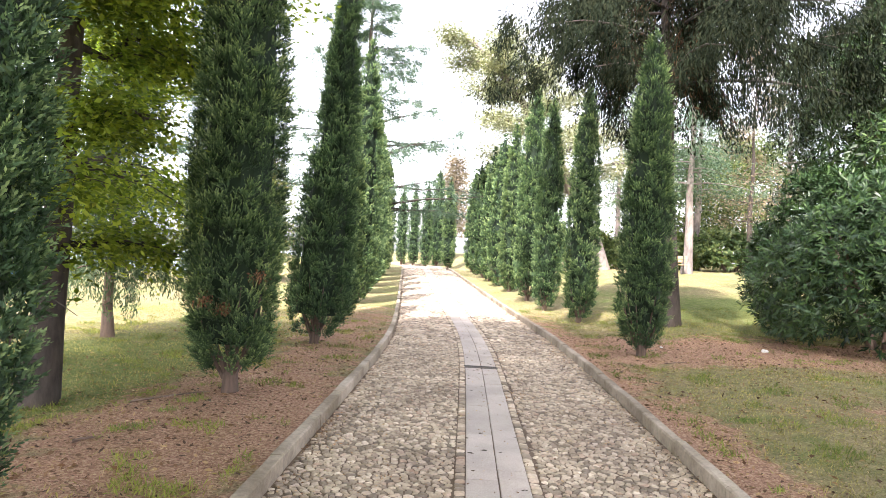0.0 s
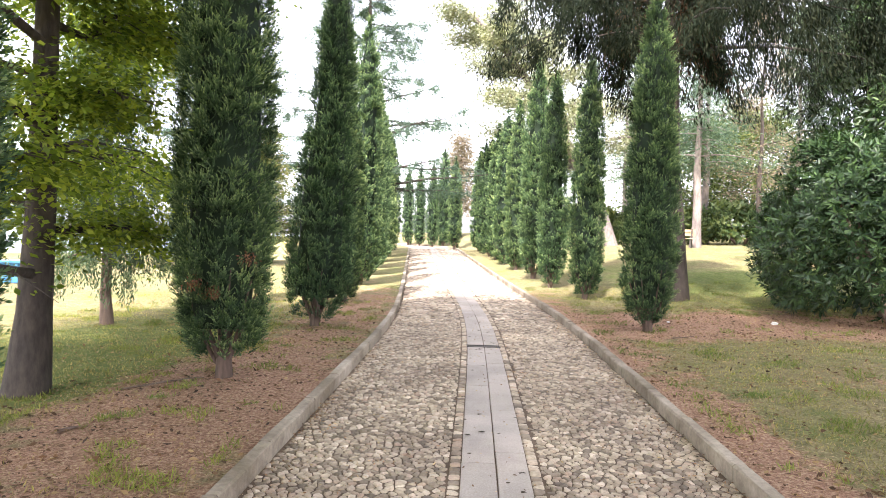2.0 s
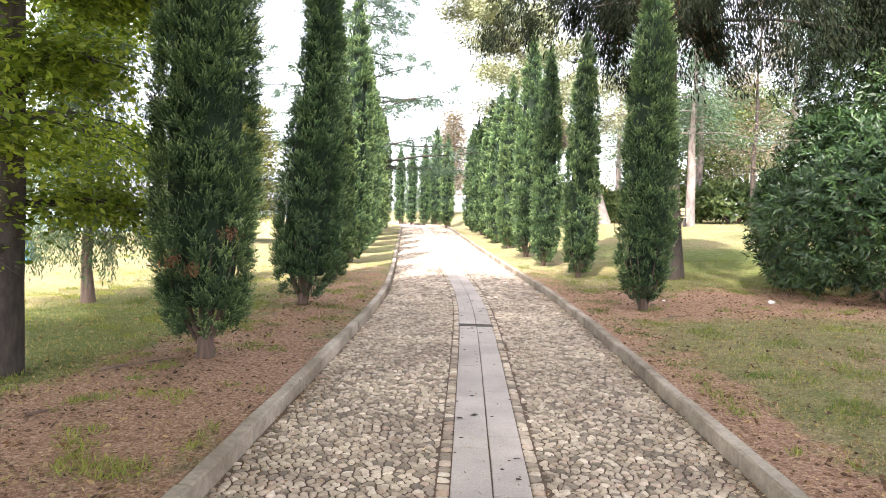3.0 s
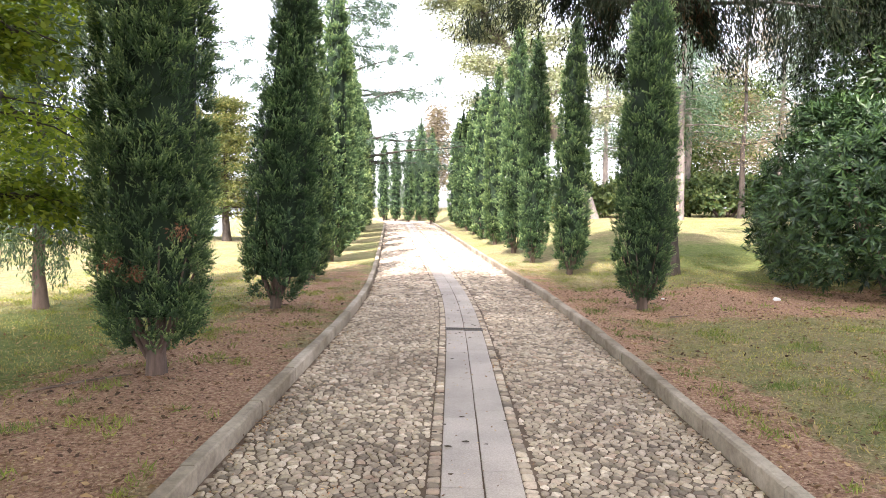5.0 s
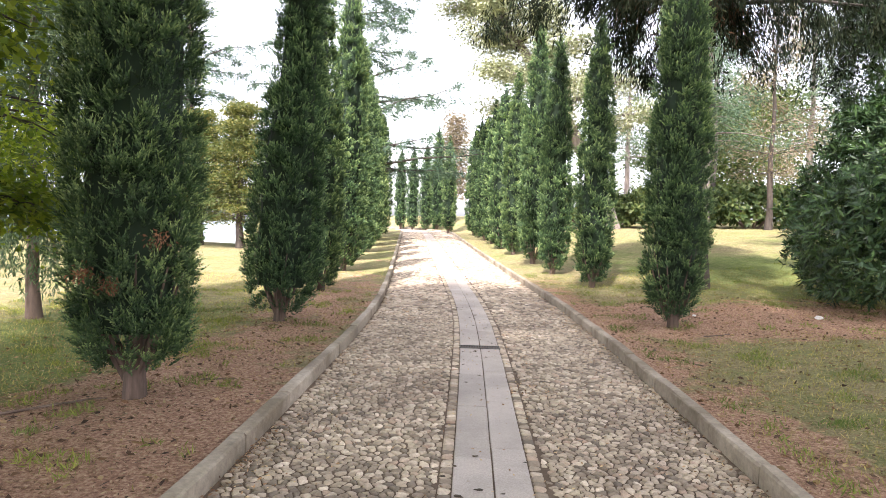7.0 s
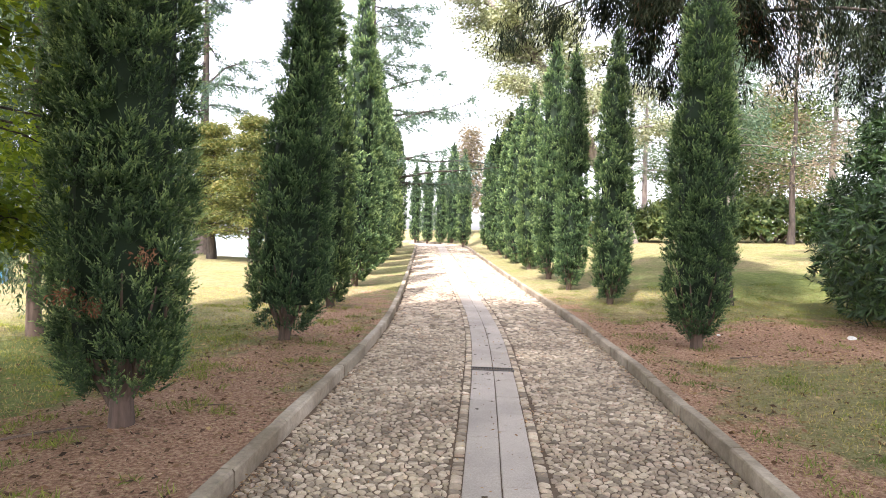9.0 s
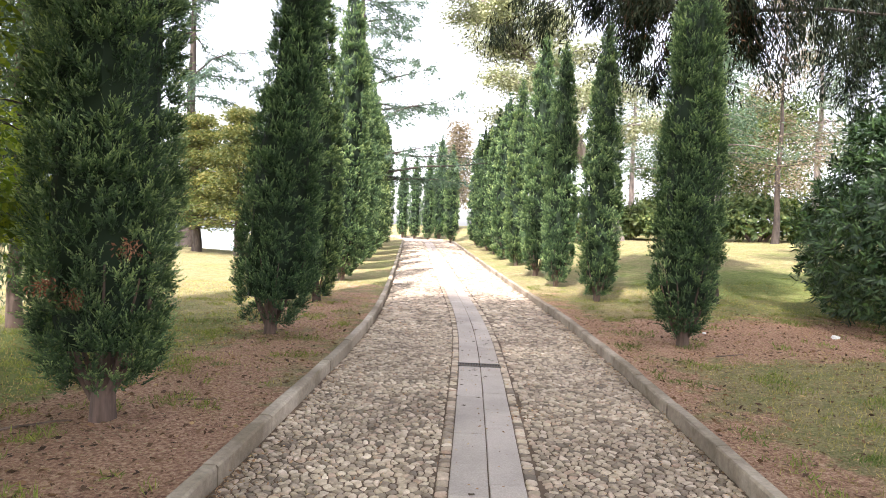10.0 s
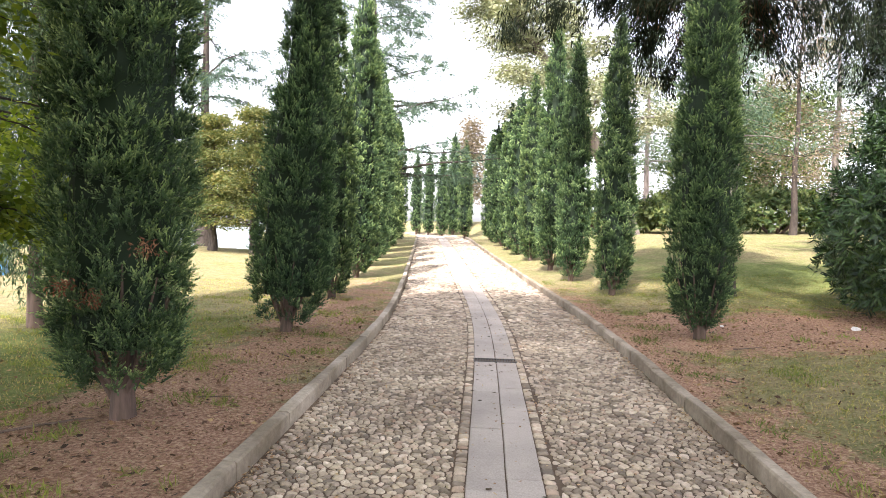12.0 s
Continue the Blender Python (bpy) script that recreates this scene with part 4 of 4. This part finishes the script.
# ---- small things ----
def box(bm, x0, x1, y0, y1, z0, z1, bevel=0.0):
    r = bmesh.ops.create_cube(bm, size=1.0, matrix=Matrix.Translation(((x0 + x1) / 2, (y0 + y1) / 2, (z0 + z1) / 2)) @ Matrix.Diagonal((x1 - x0, y1 - y0, z1 - z0, 1)))
    if bevel:
        bmesh.ops.bevel(bm, geom=list({e for v in r["verts"] for e in v.link_edges}), offset=bevel, segments=2, affect="EDGES")


def block_part(name, dims, material, parent, bevel=0.008, label="", turn=None):
    bm = bmesh.new()
    box(bm, *dims, bevel)
    if turn:
        bm.transform(turn)
    return part(name, bm, material, parent, label)


bench_wood = bark_material("bench_wood", (0.30, 0.20, 0.11), (0.50, 0.36, 0.21), 14.0, 1.0, 0.003)
bench = tagged(new("park_bench"), "weathered light wooden park bench on the rise", "bench")
for k in range(3):
    block_part("seat_slat", (-0.75, 0.75, -0.2 + 0.14 * k, -0.08 + 0.14 * k, 0.42, 0.455), bench_wood, bench)
for k in range(2):
    block_part("back_slat", (-0.75, 0.75, 0.24 + 0.03 * k, 0.27 + 0.03 * k, 0.54 + 0.16 * k, 0.67 + 0.16 * k), bench_wood, bench)
for x_ in (-0.6, 0.6):
    block_part("leg", (x_ - 0.03, x_ + 0.03, -0.18, -0.12, -0.05, 0.42), iron, bench)
    block_part("leg", (x_ - 0.03, x_ + 0.03, 0.17, 0.235, -0.05, 0.86), iron, bench)
stand(bench, 8.75, 29.3, -25)

blue_paint, nt_, b_ = base_material("blue_paint")
nt_.links.new(ramp(nt_, noise_of(nt_, coords(nt_), 6.0, 5.0), [(0.3, (0.04, 0.15, 0.30)), (0.7, (0.08, 0.25, 0.42))]), b_.inputs["Base Color"])
b_.inputs["Roughness"].default_value = 0.5
crate = tagged(new("blue_container"), "low blue plastic container standing on the far lawn", "container")
block_part("body", (-0.7, 0.7, -0.35, 0.35, 0.0, 0.5), blue_paint, crate, 0.03)
block_part("lid", (-0.74, 0.74, -0.39, 0.39, 0.5, 0.56), blue_paint, crate, 0.02)
for x_ in (-0.45, 0.0, 0.45):
    block_part("rib", (x_ - 0.03, x_ + 0.03, -0.385, -0.345, 0.03, 0.5), blue_paint, crate, 0.01)
stand(crate, -11.3, 16.2, 30)

paper_white, nt_, b_ = base_material("paper_white")
nt_.links.new(ramp(nt_, noise_of(nt_, coords(nt_), 20.0), [(0.3, (0.62, 0.60, 0.56)), (0.7, (0.80, 0.79, 0.76))]), b_.inputs["Base Color"])


def crumpled(name, size, material, label, category, x, y, seed):
    rng = random.Random(seed)
    bm = bmesh.new()
    bmesh.ops.create_icosphere(bm, subdivisions=2, radius=size)
    for v in bm.verts:
        v.co *= rng.uniform(0.75, 1.15)
        v.co.z *= 0.5
    me = bpy.data.meshes.new(name)
    bm.to_mesh(me)
    bm.free()
    me.materials.append(material)
    ob = tagged(new(name, me), label, category)
    ob.location = (x, y, ground_z(x, y) + size * 0.32)
    return ob


crumpled("paper_scrap", 0.06, paper_white, "crumpled white paper scrap on the leaf litter", "litter", 5.17, 11.6, 1)
crumpled("paper_scrap", 0.03, paper_white, "small white paper scrap on the leaf litter", "litter", 3.5, 11.9, 2)


def fallen_twig(x, y, length, turn, thick_, seed):
    rng = random.Random(seed)
    tb = Tubes()
    n = 6
    pts = []
    for i in range(n + 1):
        d = length * i / n
        px, py = x + d * math.cos(turn) + rng.uniform(-0.02, 0.02), y + d * math.sin(turn) + rng.uniform(-0.02, 0.02)
        pts.append((px, py, ground_z(px, py) + thick_))
    tb.add(pts, [thick_ * (1 - 0.6 * i / n) for i in range(n + 1)], 6, 0.3)
    return tagged(new("fallen_twig", tb.mesh("fallen_twig", red_bark)), "thin brown fallen twig lying on the litter", "twig", "fallen twigs")


for x_, y_, l_, t_, k_ in ((-3.2, 6.3, 0.75, 0.5, 0.012), (-2.9, 4.9, 0.16, 1.0, 0.016), (-2.1, 7.3, 0.3, 0.2, 0.007), (2.5, 8.6, 0.3, 2.0, 0.007), (3.1, 10.3, 0.4, 0.3, 0.009), (2.2, 9.3, 0.25, 1.2, 0.006), (-1.9, 9.0, 0.22, 2.4, 0.006)):
    fallen_twig(x_, y_, l_, t_, k_, int(l_ * 100))

dark_leaf = leaf_material("dark_leaf", (0.03, 0.022, 0.016), (0.06, 0.042, 0.03), (0.10, 0.07, 0.05), 0.8, 0.05)


def fallen_leaves():
    rng = random.Random(9)
    spots = []
    while len(spots) < 46:
        y = rng.uniform(3.4, 13.0)
        u = rng.uniform(STRIP[0], STRIP[3]) if rng.random() < 0.6 else rng.uniform(-1.5, 1.5)
        spots.append((u, y))
    for u, y in spots:
        s = rng.uniform(0.010, 0.022)
        n = 7
        v = [place(u, y, 0.024)]
        a0 = rng.uniform(0, 6)
        for k in range(n):
            a = a0 + 2 * math.pi * k / n
            r = s * rng.uniform(0.6, 1.3)
            v.append(place(u + r * math.cos(a) * 1.3, y + r * math.sin(a), 0.017 + rng.uniform(0, 0.006)))
        me = mesh_of("fallen_leaf", v, [(0, 1 + k, 1 + (k + 1) % n) for k in range(n)], dark_leaf)
        tagged(new("fallen_leaf", me), "small dark withered leaf on the paving", "leaf", "fallen leaves on the paving")


fallen_leaves()

lay_cobbles()
